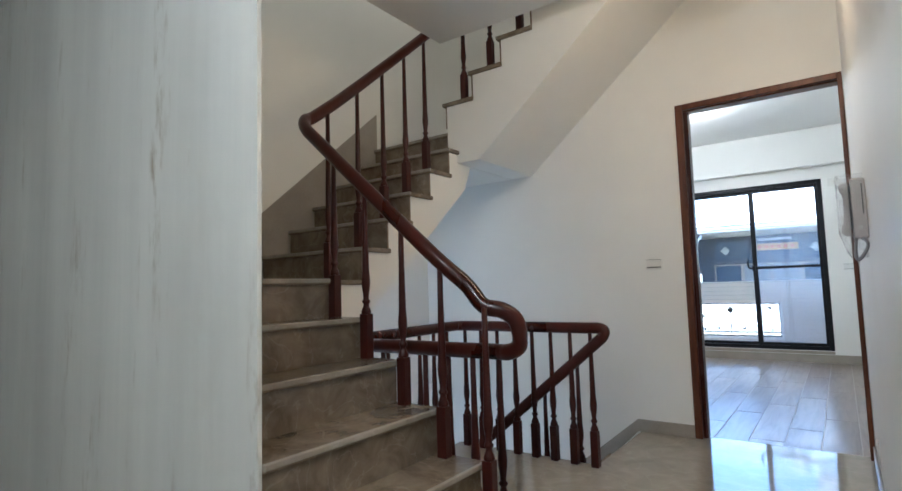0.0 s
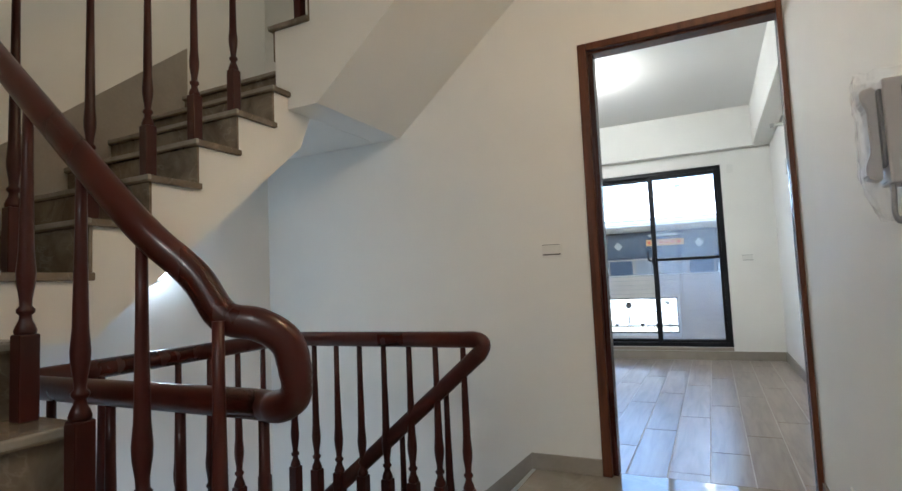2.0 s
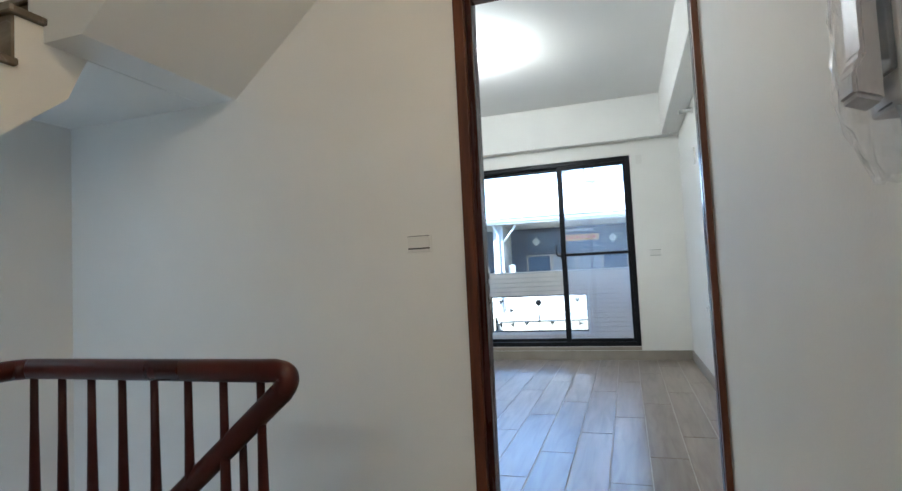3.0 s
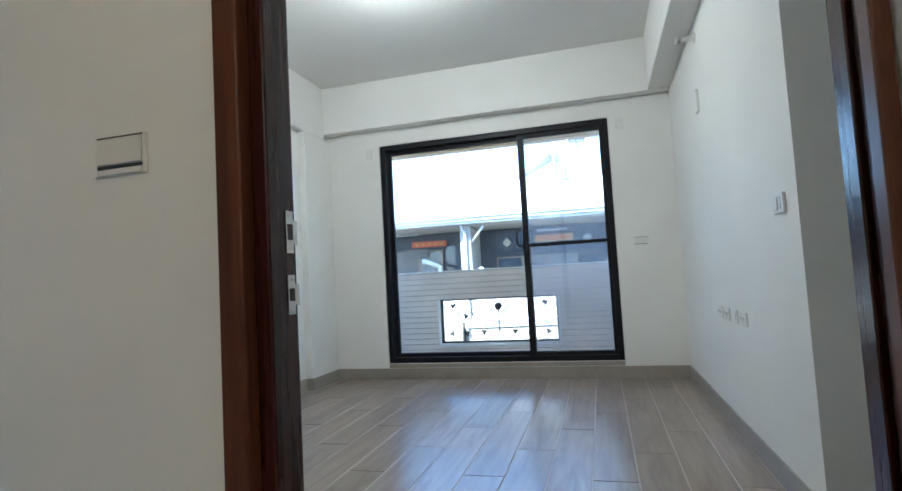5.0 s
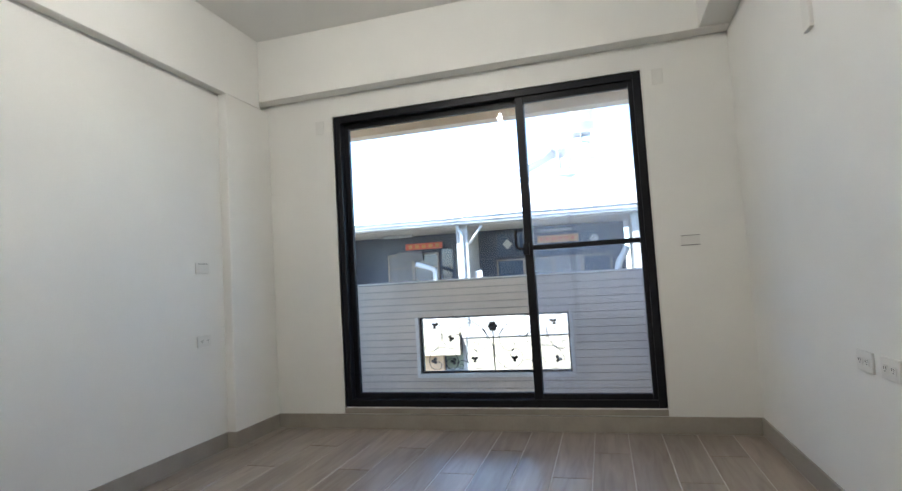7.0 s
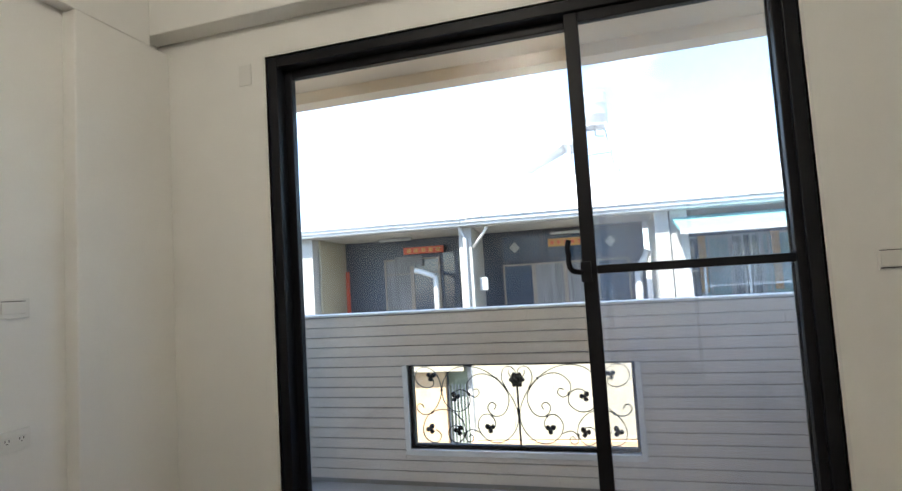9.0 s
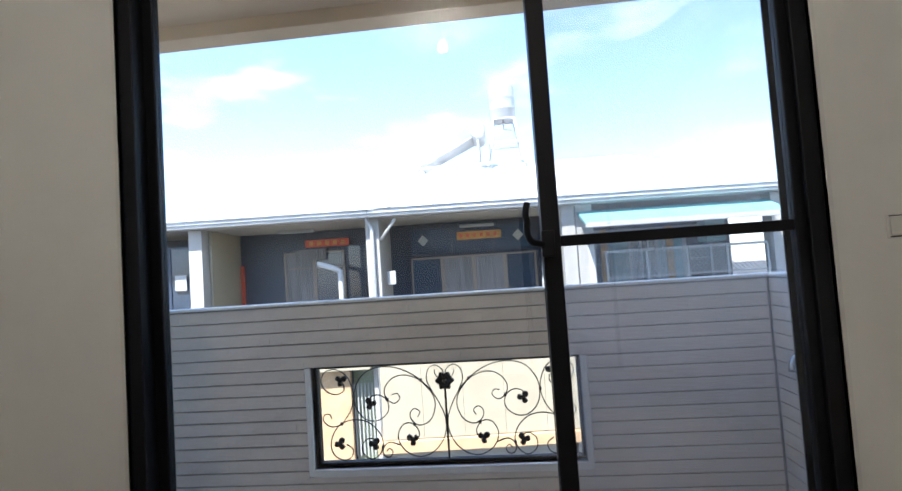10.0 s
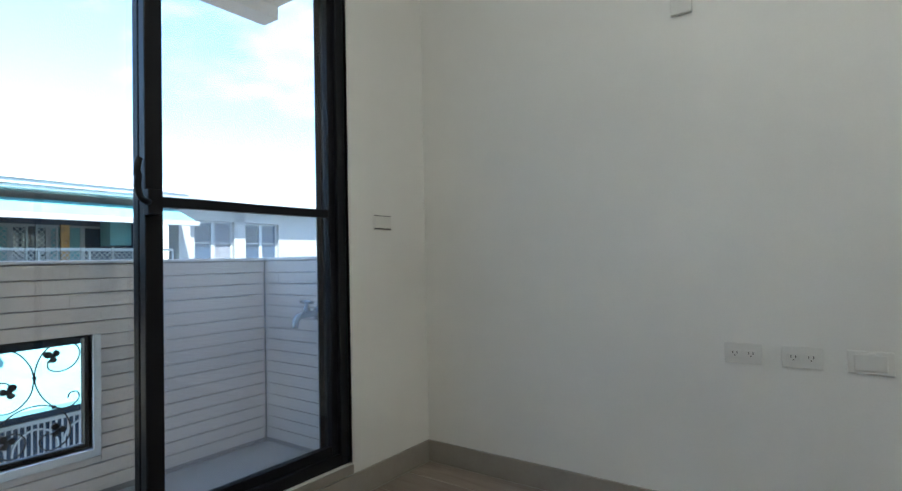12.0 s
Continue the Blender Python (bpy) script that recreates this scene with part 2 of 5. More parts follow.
WOOD_DARK = mat("dark_baluster_wood", (0.050, 0.0095, 0.006), rough=0.36, vary=0.20, scale=5, spec=0.28, coat=0.04, fine=0.12, stretch=(1, 1, 0.3))
FRAME_WOOD = mat("door_frame_wood", (0.125, 0.040, 0.016), rough=0.40, vary=0.22, scale=5, stretch=(6, 6, 0.5), spec=0.3, coat=0.03, fine=0.15)
DOOR_WOOD = mat("dark_door_veneer", (0.042, 0.0095, 0.006), rough=0.27, vary=0.25, scale=6, stretch=(7, 7, 0.4), spec=0.3, coat=0.02, fine=0.18)
BLACK = mat("black_aluminium", (0.006, 0.0065, 0.009), rough=0.45, vary=0.1, fine=0.06, metal=0.0, spec=0.25)
GLASS = glass_mat("window_glass")
NETTING = screen_mat()
PLASTIC = mat("white_plastic", (0.74, 0.73, 0.69), rough=0.35, vary=0.02, fine=0.01)
PLATE = mat("grey_plate", (0.50, 0.50, 0.48), rough=0.4, vary=0.03, fine=0.02)
SLOT = mat("dark_slot_and_gap_shade", (0.03, 0.03, 0.03), rough=0.6, vary=0.05)
STEEL = mat("brushed_steel", (0.62, 0.61, 0.59), rough=0.26, metal=1.0, vary=0.05, fine=0.06)
CHROME = mat("chrome", (0.40, 0.43, 0.45), rough=0.12, metal=1.0, vary=0.05, fine=0.03)
BAL_TILE = mat("grey_facing_tile", (0.66, 0.585, 0.51), rough=0.5, vary=0.06, scale=3, bump=0.12, bump_scale=70, fine=0.05)
BAL_JOINT = mat("dark_tile_joint", (0.29, 0.27, 0.25), rough=0.85, vary=0.08)
BAL_CAP = mat("parapet_cap", (0.74, 0.725, 0.69), rough=0.45, vary=0.05, fine=0.04)
BAL_FLOOR = mat("balcony_floor", (0.36, 0.35, 0.34), rough=0.5, vary=0.08, fine=0.06)
SOFFIT = mat("cream_soffit", (0.86, 0.66, 0.44), rough=0.7, vary=0.04, fine=0.03)
IRON = mat("wrought_iron", (0.012, 0.012, 0.013), rough=0.5, vary=0.1, fine=0.1)
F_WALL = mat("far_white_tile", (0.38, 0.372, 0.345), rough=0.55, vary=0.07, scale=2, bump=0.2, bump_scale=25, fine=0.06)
F_CREAM = mat("far_cream_panel", (0.35, 0.312, 0.225), rough=0.55, vary=0.06, scale=1.2, fine=0.04)
F_TAN = mat("far_tan_tile", (0.50, 0.34, 0.19), rough=0.6, vary=0.10, scale=2.5, fine=0.08)
# dark window frames; also the gallery back walls, with their shade in the colour
F_DARK = mat("far_dark_frame_and_gallery_shade", (0.028, 0.042, 0.070), rough=0.45, vary=0.1, fine=0.06)
F_GLASS = mat("far_dark_glass", (0.035, 0.06, 0.10), rough=0.12, vary=0.25, scale=0.8, fine=0.05)
F_CURTAIN = mat("far_curtain", (0.20, 0.20, 0.21), rough=0.8, vary=0.2, scale=2, fine=0.08, stretch=(6, 6, 0.4))
F_ROOF = mat("white_metal_roof", (0.58, 0.59, 0.59), rough=0.42, vary=0.04, scale=1.0, fine=0.03)
F_GUTTER = mat("grey_gutter", (0.50, 0.51, 0.50), rough=0.5, vary=0.08, fine=0.05)
F_TEAL = mat("teal_awning", (0.15, 0.35, 0.36), rough=0.5, vary=0.08, fine=0.05)
F_RED = mat("red_banner", (0.52, 0.09, 0.05), rough=0.7, vary=0.08, fine=0.05)
F_GOLD = mat("gold_banner", (0.55, 0.30, 0.08), rough=0.6, vary=0.2, scale=9, fine=0.1)
F_GREEN = mat("far_green_wall", (0.30, 0.34, 0.24), rough=0.6, vary=0.1, fine=0.06)
TANK = mat("galvanised_tank", (0.46, 0.47, 0.47), rough=0.38, metal=0.55, vary=0.08, fine=0.05)
ASPHALT = mat("asphalt", (0.055, 0.055, 0.055), rough=0.85, vary=0.12, scale=0.6, bump=0.4, bump_scale=90, fine=0.15)
BAG = film_mat()
CORD = mat("grey_cord_rubber", (0.26, 0.25, 0.26), rough=0.5, vary=0.1, fine=0.08)
BEIGE = mat("greyish_handset_plastic", (0.44, 0.405, 0.39), rough=0.35, vary=0.04, fine=0.02)
LAMP_GLOW = glow_mat("lit_lamp_glass", (1.0, 0.90, 0.74), 50.0)
LAMP_FAINT = glow_mat("faintly_lit_lamp_glass", (1.0, 0.92, 0.80), 0.5)
LAMP_COOL = glow_mat("lit_cool_lamp_glass", (0.90, 0.97, 1.0), 2.2)


# ---------------------------------------------------------------- mesh helpers
def bm_box(bm, x0, y0, z0, x1, y1, z1, bevel=0.0):
    vs = [bm.verts.new(p) for p in ((x0, y0, z0), (x1, y0, z0), (x1, y1, z0), (x0, y1, z0), (x0, y0, z1), (x1, y0, z1), (x1, y1, z1), (x0, y1, z1))]
    fs = [bm.faces.new([vs[i] for i in q]) for q in ((3, 2, 1, 0), (4, 5, 6, 7), (0, 1, 5, 4), (1, 2, 6, 5), (2, 3, 7, 6), (3, 0, 4, 7))]
    if bevel:
        edges = {e for f in fs for e in f.edges}
        bmesh.ops.bevel(bm, geom=list(edges), offset=bevel, segments=2, profile=0.5, affect='EDGES')
    return bm


def boxes(*args, bevel=0.0):
    bm = bmesh.new()
    for a in args:
        bm_box(bm, *a, bevel=bevel)
    return bm


def prism(bm, outline, axis, a, b):
    """Extrude a closed 2D outline between a and b along an axis: outline is (x, z) for 'y', (y, z) for 'x', (x, y) for 'z'."""
    def at(p, v):
        return {'y': (p[0], v, p[1]), 'x': (v, p[0], p[1]), 'z': (p[0], p[1], v)}[axis]
    lo = [bm.verts.new(at(p, a)) for p in outline]
    hi = [bm.verts.new(at(p, b)) for p in outline]
    k = len(outline)
    bm.faces.new(lo)
    bm.faces.new(hi[::-1])
    for i in range(k):
        bm.faces.new((lo[i], hi[i], hi[(i + 1) % k], lo[(i + 1) % k]))
    bmesh.ops.recalc_face_normals(bm, faces=bm.faces[:])
    return bm


def lathe(bm, profile, segs=14, center=(0, 0, 0)):
    """Turn (radius, height) pairs round a vertical axis."""
    rings = []
    for r, z in profile:
        rings.append([bm.verts.new((center[0] + r * math.cos(2 * math.pi * i / segs), center[1] + r * math.sin(2 * math.pi * i / segs), center[2] + z)) for i in range(segs)])
    for a, b in zip(rings, rings[1:]):
        for i in range(segs):
            f = bm.faces.new((a[i], a[(i + 1) % segs], b[(i + 1) % segs], b[i]))
            f.smooth = True
    bm.faces.new(rings[0][::-1])
    bm.faces.new(rings[-1])
    return bm


def tube(bm, pts, radius, segs=8, squash=1.0, taper=None):
    """A round bar swept along points, kept upright; squash flattens it vertically."""
    pts = [Vector(p) for p in pts]
    rings = []
    for i, p in enumerate(pts):
        d = (pts[min(i + 1, len(pts) - 1)] - pts[max(i - 1, 0)]).normalized()
        side = d.cross(Vector((0, 0, 1)))
        if side.length < 0.05:
            side = rings and last_side or Vector((1, 0, 0))
        side = side.normalized()
        if i and side.dot(last_side) < 0:
            side = -side
        up = side.cross(d).normalized()
        last_side = side
        r = radius * (taper[i] if taper else 1)
        rings.append([bm.verts.new(p + side * r * math.cos(2 * math.pi * k / segs) + up * r * squash * math.sin(2 * math.pi * k / segs)) for k in range(segs)])
    for a, b in zip(rings, rings[1:]):
        for k in range(segs):
            f = bm.faces.new((a[k], a[(k + 1) % segs], b[(k + 1) % segs], b[k]))
            f.smooth = True
    bm.faces.new(rings[0][::-1])
    bm.faces.new(rings[-1])
    bmesh.ops.recalc_face_normals(bm, faces=bm.faces[:])
    return bm


def smooth_path(pts, n=6):
    """Catmull-Rom through points."""
    pts = [Vector(p) for p in pts]
    ext = [2 * pts[0] - pts[1]] + pts + [2 * pts[-1] - pts[-2]]
    out = []
    for i in range(1, len(ext) - 2):
        a, b, c, d = ext[i - 1:i + 3]
        for k in range(n):
            t = k / n
            out.append(0.5 * ((2 * b) + (c - a) * t + (2 * a - 5 * b + 4 * c - d) * t * t + (3 * b - 3 * c + d - a) * t ** 3))
    out.append(pts[-1])
    return out


def thing(name, bm, material, label="", category="", group="", kind="", m=None):
    me = bpy.data.meshes.new(name)
    bm.to_mesh(me)
    bm.free()
    me.materials.append(material)
    ob = new(name, me)
    if m is not None:
        ob.matrix_basis = m
    return tagged(ob, label, category, group, kind)


def holder(name, m, label="", category="", group="", kind=""):
    ob = new(name)
    ob.empty_display_size = 0.1
    ob.matrix_basis = m
    return tagged(ob, label, category, group, kind)


def part(name, bm, material, parent, label=""):
    """One mesh object under a thing or a part, in the parent's own coordinates."""
    me = bpy.data.meshes.new(name)
    bm.to_mesh(me)
    bm.free()
    me.materials.append(material)
    ob = new(name, me)
    ob.parent = parent
    return tagged(ob, label)


def structure(name, bm, material, label="", category=""):
    return thing(name, bm, material, label, category, "", "structure")


# ---------------------------------------------------------------- the plan, in metres
RX, LX = 0.0, -3.345            # the room's side walls
CEIL_Z = 2.94
DOOR_Y = -4.20                 # landing face of the door wall
DOOR_T = 0.10
DX0, DX1, DTOP = -1.28, -0.318, 2.30     # door frame's outer edges
HX = -0.315                    # landing's side wall
SX = -3.55                     # stair hall's outer wall
ALC_Y = -2.85                  # where the room's side wall ends
WX0, WX1, WZ0, WZ1 = -2.725, -0.525, 0.15, 2.305   # window opening
HALL_TOP = 5.9
RISE = 0.187
NOSE1 = [-1.40, -1.61, -1.82, -2.04, -2.25, -2.43]            # x of the nosings of the lower flight
NOSE2 = [-5.99, -5.77, -5.555, -5.34, -5.11, -4.89]           # y of the nosings of the middle flight
NOSE3 = [-2.71, -2.475, -2.23, -1.985, -1.745, -1.505, -1.265]  # x of the nosings of the top flight
F1Y0, F1Y1 = -7.204, -6.36      # lower flight's width
F2X = -2.62                    # middle flight's open side
F3Y = -5.0                     # top flight's open side

# ---------------------------------------------------------------- the room's shell
DY1 = DOOR_Y + DOOR_T
AX = 1.35                      # far end of the alcove beside the door
structure("wall_door", boxes((SX - 0.15, DOOR_Y, -3.2, DX0, DY1, HALL_TOP), (DX1, DOOR_Y, -0.15, AX + 0.15, DY1, HALL_TOP),
                             (DX0, DOOR_Y, DTOP, DX1, DY1, HALL_TOP), (DX0, DOOR_Y, -0.15, DX1, DY1, -0.02)),
          WHITE, "white painted wall with the doorway", "wall")
structure("wall_room_side", boxes((RX, ALC_Y, -0.15, RX + 0.15, 0.15, 3.0), (RX + 0.15, ALC_Y, -0.15, AX, ALC_Y + 0.15, 3.0)), WHITE,
          "white painted wall with switches and sockets", "wall")
structure("wall_alcove_end", boxes((AX, DY1, -0.15, AX + 0.15, ALC_Y + 0.15, 3.0)), WHITE, "white painted end wall of the alcove", "wall")
structure("wall_room_left", boxes((LX - 0.15, DY1, -0.15, LX, 0.15, 3.0)), WHITE, "white painted side wall", "wall")
structure("wall_window", boxes((LX, 0.0, -0.15, WX0, 0.15, 3.0), (WX1, 0.0, -0.15, RX, 0.15, 3.0), (WX0, 0.0, -0.15, WX1, 0.15, WZ0), (WX0, 0.0, WZ1, WX1, 0.15, 3.0)),
          WHITE, "white painted wall round the sliding window", "wall")
structure("ceiling_room", boxes((LX - 0.15, DY1, CEIL_Z + 0.002, AX, 0.15, CEIL_Z + 0.17)), CEIL, "plain white ceiling", "ceiling")
BEAM_Z = 2.465
structure("beam_window", boxes((LX, -0.115, BEAM_Z, RX, 0.0, CEIL_Z), bevel=0.006), WHITE, "white boxed beam over the window", "beam")
structure("beam_side", boxes((-0.18, ALC_Y, 2.472, RX, -0.115, CEIL_Z), bevel=0.006), WHITE, "white boxed beam along the side wall", "beam")
structure("beam_left", boxes((LX, DY1, 2.412, LX + 0.07, -0.115, CEIL_Z), bevel=0.005), WHITE, "white boxed beam over the side wall", "beam")
structure("pilaster", boxes((LX, -0.50, 0.0, LX + 0.07, 0.0, 2.412), bevel=0.006), WHITE, "white wall pilaster beside the window", "pilaster")
SK = 0.104
structure("baseboard_window", boxes((LX + 0.082, -0.012, 0, RX - 0.012, 0.0, SK), bevel=0.002), SKIRT, "grey-brown tiled skirting", "baseboard")
structure("baseboard_side", boxes((RX - 0.012, ALC_Y - 0.012, 0, RX, -0.0, SK), (RX, ALC_Y - 0.012, 0, AX, ALC_Y, SK), bevel=0.002), SKIRT, "grey-brown tiled skirting", "baseboard")
structure("baseboard_left", boxes((LX, DY1, 0, LX + 0.012, -0.50, SK), (LX + 0.012, -0.512, 0, LX + 0.07, -0.50, SK), (LX + 0.07, -0.512, 0, LX + 0.082, 0, SK), bevel=0.002),
          SKIRT, "grey-brown tiled skirting", "baseboard")
structure("window_sill", boxes((WX0, -0.010, SK + 0.004, WX1, 0.0, WZ0 - 0.004), bevel=0.002), SKIRT, "narrow stone strip under the window", "sill")
floor_room = structure("floor_room", boxes((LX, DY1 - 0.03, -0.15, AX, 0.0, -0.0025)), GROUT, "grey-brown wood-look plank floor with pale joints", "floor")

# ---------------------------------------------------------------- stair hall shell
PX, PY0, PY1 = -2.62, -6.30, -5.06      # the floor's tongue between the flights
EDGE = -1.64                            # top nosing of the flight that goes down
HALL_Y = -10.2
structure("wall_landing", boxes((HX, HALL_Y, -0.2, HX + 0.15, DOOR_Y, HALL_TOP)), WHITE, "white painted wall with the intercom", "wall")
structure("wall_stair_outer", boxes((SX - 0.15, -7.204, -3.2, SX, DOOR_Y, HALL_TOP)), WHITE, "white painted outer wall of the stairs", "wall")
structure("wall_stair_near", boxes((-6.2, -7.22, -3.2, -1.815, -7.205, HALL_TOP), (-4.6, -7.205, -3.2, -3.72, -7.1, HALL_TOP)), RAW, "bare plastered wall end with grey streaks", "wall")
structure("wall_hall_back", boxes((-6.2, HALL_Y - 0.15, -0.2, HX, HALL_Y, HALL_TOP)), WHITE, "plain white wall", "wall")
structure("wall_hall_left", boxes((-6.35, HALL_Y, -0.2, -6.2, -7.22, HALL_TOP)), WHITE, "plain white wall", "wall")
structure("ceiling_hall", boxes((-6.4, HALL_Y, HALL_TOP, HX + 0.15, DOOR_Y + 0.1, HALL_TOP + 0.15)), CEIL, "plain white ceiling", "ceiling")
structure("ceiling_landing", boxes((-2.62, -7.205, 2.81, HX, -5.17, 2.99), (-6.2, HALL_Y, 2.81, HX, -7.22, 2.99)), CEIL, "plain white ceiling over the landing", "ceiling")
structure("floor_landing", boxes((EDGE, -6.28, -0.15, HX, DOOR_Y + 0.067, 0.0), (PX, PY0, -0.15, EDGE, PY1, 0.0), (-1.64, -7.22, -0.15, HX, -6.28, 0.0), (-6.2, HALL_Y, -0.15, HX, -7.22, 0.0)),
          LANDING, "polished beige stone landing floor", "floor")
structure("floor_below", boxes((SX, -7.22, -3.2, HX, DOOR_Y, -3.05)), LANDING, "polished stone floor of the storey below", "floor")
structure("baseboard_landing", boxes((EDGE - 0.02, DOOR_Y - 0.012, 0, DX0, DOOR_Y, 0.085), (HX - 0.012, HALL_Y, 0, HX, DOOR_Y - 0.02, 0.085), bevel=0.002), SKIRT,
          "beige stone skirting", "baseboard")


# ---------------------------------------------------------------- the staircase
stairs = holder("staircase", pose(0, 0, 0), "brown marble staircase with white painted sides turning round the landing", "staircase")


def flight(axis, sign, noses, z0, w0, w1, last_depth, open_side, thick=0.21, soffit=None):
    """One straight flight: a plastered body with a sloping soffit, then a riser and a tread for each step."""
    n = len(noses)
    end = noses[-1] + sign * last_depth
    out = []
    for i, s in enumerate(noses):
        s2 = s + sign * 0.012
        out += [(s2, z0 + i * RISE), (s2, z0 + (i + 1) * RISE - 0.028)]
    top = z0 + n * RISE - 0.028
    out += [(end, top)]
    out += soffit or [(end, top - thick)] + ([(noses[-1] + sign * 0.06, top - thick)] if last_depth > 0.3 else [])
    out += [] if soffit else [(noses[-1] - sign * 0.02, z0 + (n - 1) * RISE - thick - 0.02), (noses[0] + sign * 0.012, z0 - thick + 0.02)]
    bm = bmesh.new()
    prism(bm, out, axis, w0, w1)
    part("flight_body", bm, WHITE, stairs, "white painted plaster side and soffit")
    side = 0.022 * (1 if open_side == w1 else -1)
    lo, hi = (w0, w1 + side) if open_side == w1 else (w0 + side, w1)
    for i, s in enumerate(noses):
        z = z0 + (i + 1) * RISE
        nxt = noses[i + 1] + sign * 0.012 if i + 1 < n else end
        t0, t1 = sorted((s - sign * 0.018, nxt))
        r0, r1 = sorted((s, s + sign * 0.0115))
        if axis == 'y':
            tr, ri = (t0, lo, z - 0.028, t1, hi, z), (r0, w0, z - RISE, r1, w1, z - 0.0285)
        else:
            tr, ri = (lo, t0, z - 0.028, hi, t1, z), (w0, r0, z - RISE, w1, r1, z - 0.0285)
        part("tread", boxes(tr, bevel=0.006), STEP, stairs)
        part("riser", boxes(ri), STEP, stairs)
        e0, e1 = sorted((s - sign * 0.0192, s - sign * 0.002))
        part("nosing", boxes((e0, lo - 0.001, z - 0.022, e1, hi + 0.001, z + 0.0008) if axis == 'y' else (lo - 0.001, e0, z - 0.022, hi + 0.001, e1, z + 0.0008), bevel=0.005), NOSING, stairs, "pale tread edge")


flight('y', -1, NOSE1, 0.0, F1Y0, F1Y1, abs(SX - NOSE1[-1]) - 0.002, F1Y1)
flight('x', 1, NOSE2, 6 * RISE, SX, F2X, abs(DOOR_Y - NOSE2[-1]) - 0.002, F2X, 0.252)
flight('y', 1, NOSE3, 12 * RISE, F3Y, DOOR_Y, 0.24, F3Y, soffit=[(-1.025, 3.17), (-2.43, 1.967), (NOSE3[0] + 0.012, 1.967)])
# quarter landing's floor behind the middle flight's first riser
part("landing_slab", boxes((SX, F1Y1 + 0.0225, 6 * RISE - 0.23, F2X, NOSE2[0] + 0.011, 6 * RISE - 0.029)), WHITE, stairs, "white painted plaster side and soffit")
part("tread", boxes((SX, F1Y1 + 0.0225, 6 * RISE - 0.0285, F2X + 0.02, NOSE2[0] + 0.011, 6 * RISE - 0.0005), bevel=0.004), STEP, stairs)
# the flight that goes down
DOWN = [EDGE - 0.225 * i for i in range(7)]
for i, x in enumerate(DOWN[:-1]):
    z = -RISE * (i + 1)
    part("tread", boxes((DOWN[i + 1] - 0.018, PY1 + 0.02, z - 0.028, x, DOOR_Y, z), bevel=0.005), STEP, stairs)
    part("riser", boxes((x - 0.012, PY1 + 0.02, z, x, DOOR_Y, z + RISE - 0.03)), STEP, stairs)
bm = bmesh.new()
prism(bm, [(EDGE - 0.013, -0.03)] + [q for i, x in enumerate(DOWN[:-1]) for q in ((x - 0.013, -RISE * (i + 1) - 0.029), (DOWN[i + 1] - 0.013, -RISE * (i + 1) - 0.029))] +
      [(DOWN[-1], -1.6), (EDGE - 0.013, -0.36)], 'y', PY1 + 0.02, DOOR_Y)
part("flight_body", bm, WHITE, stairs, "white painted plaster side and soffit")


def skirt_slope(axis, fixed, off, noses, z0, sign, name):
    """Stone skirting that climbs along a wall beside a flight."""
    a, b = noses[0] - sign * 0.61, noses[-1] + sign * 0.02
    slope = RISE * (len(noses) - 1) / (noses[-1] - noses[0])
    za = z0 + RISE - slope * (noses[0] - a)
    lift = 0.30
    bm = bmesh.new()
    prism(bm, [(a, z0 - 0.02), (noses[0], z0 - 0.02), (b, za - 0.19 + slope * (b - a)), (b, za + lift + slope * (b - a)), (a, za + lift)], axis, fixed, fixed + off)
    return part(name, bm, SKIRT, stairs, "brown stone skirting beside the steps")


skirt_slope('x', SX, 0.012, NOSE2, 6 * RISE, 1, "skirting")
bm = bmesh.new()
prism(bm, [(EDGE - 0.02, 0.0), (EDGE - 0.02, 0.085), (EDGE - 1.45, 0.085 - 1.43 * RISE / 0.225), (EDGE - 1.45, -0.26 - 1.43 * RISE / 0.225)], 'y', DOOR_Y - 0.012, DOOR_Y)
part("skirting", bm, SKIRT, stairs, "brown stone skirting beside the steps")

# ---------------------------------------------------------------- balustrade
rail = holder("balustrade", pose(0, 0, 0), "red-brown varnished wooden balustrade with turned balusters on the stairs", "balustrade")
RZ = 0.80                      # level rail
RY1, RY0, RXL = -5.10, -6.24, -2.58     # its three sides


def handrail(pts, radius=0.031, n=6):
    return part("handrail", tube(bmesh.new(), smooth_path(pts, n), radius, 12, 1.08), WOOD, rail, "polished red-brown round handrail")


def up1(x):                    # height of the rail over the lower flight
    return 0.985 + 0.87 * (-1.55 - x)


def up2(y):                    # and over the middle flight
    return 2.065 + 0.85 * (y + 6.198)


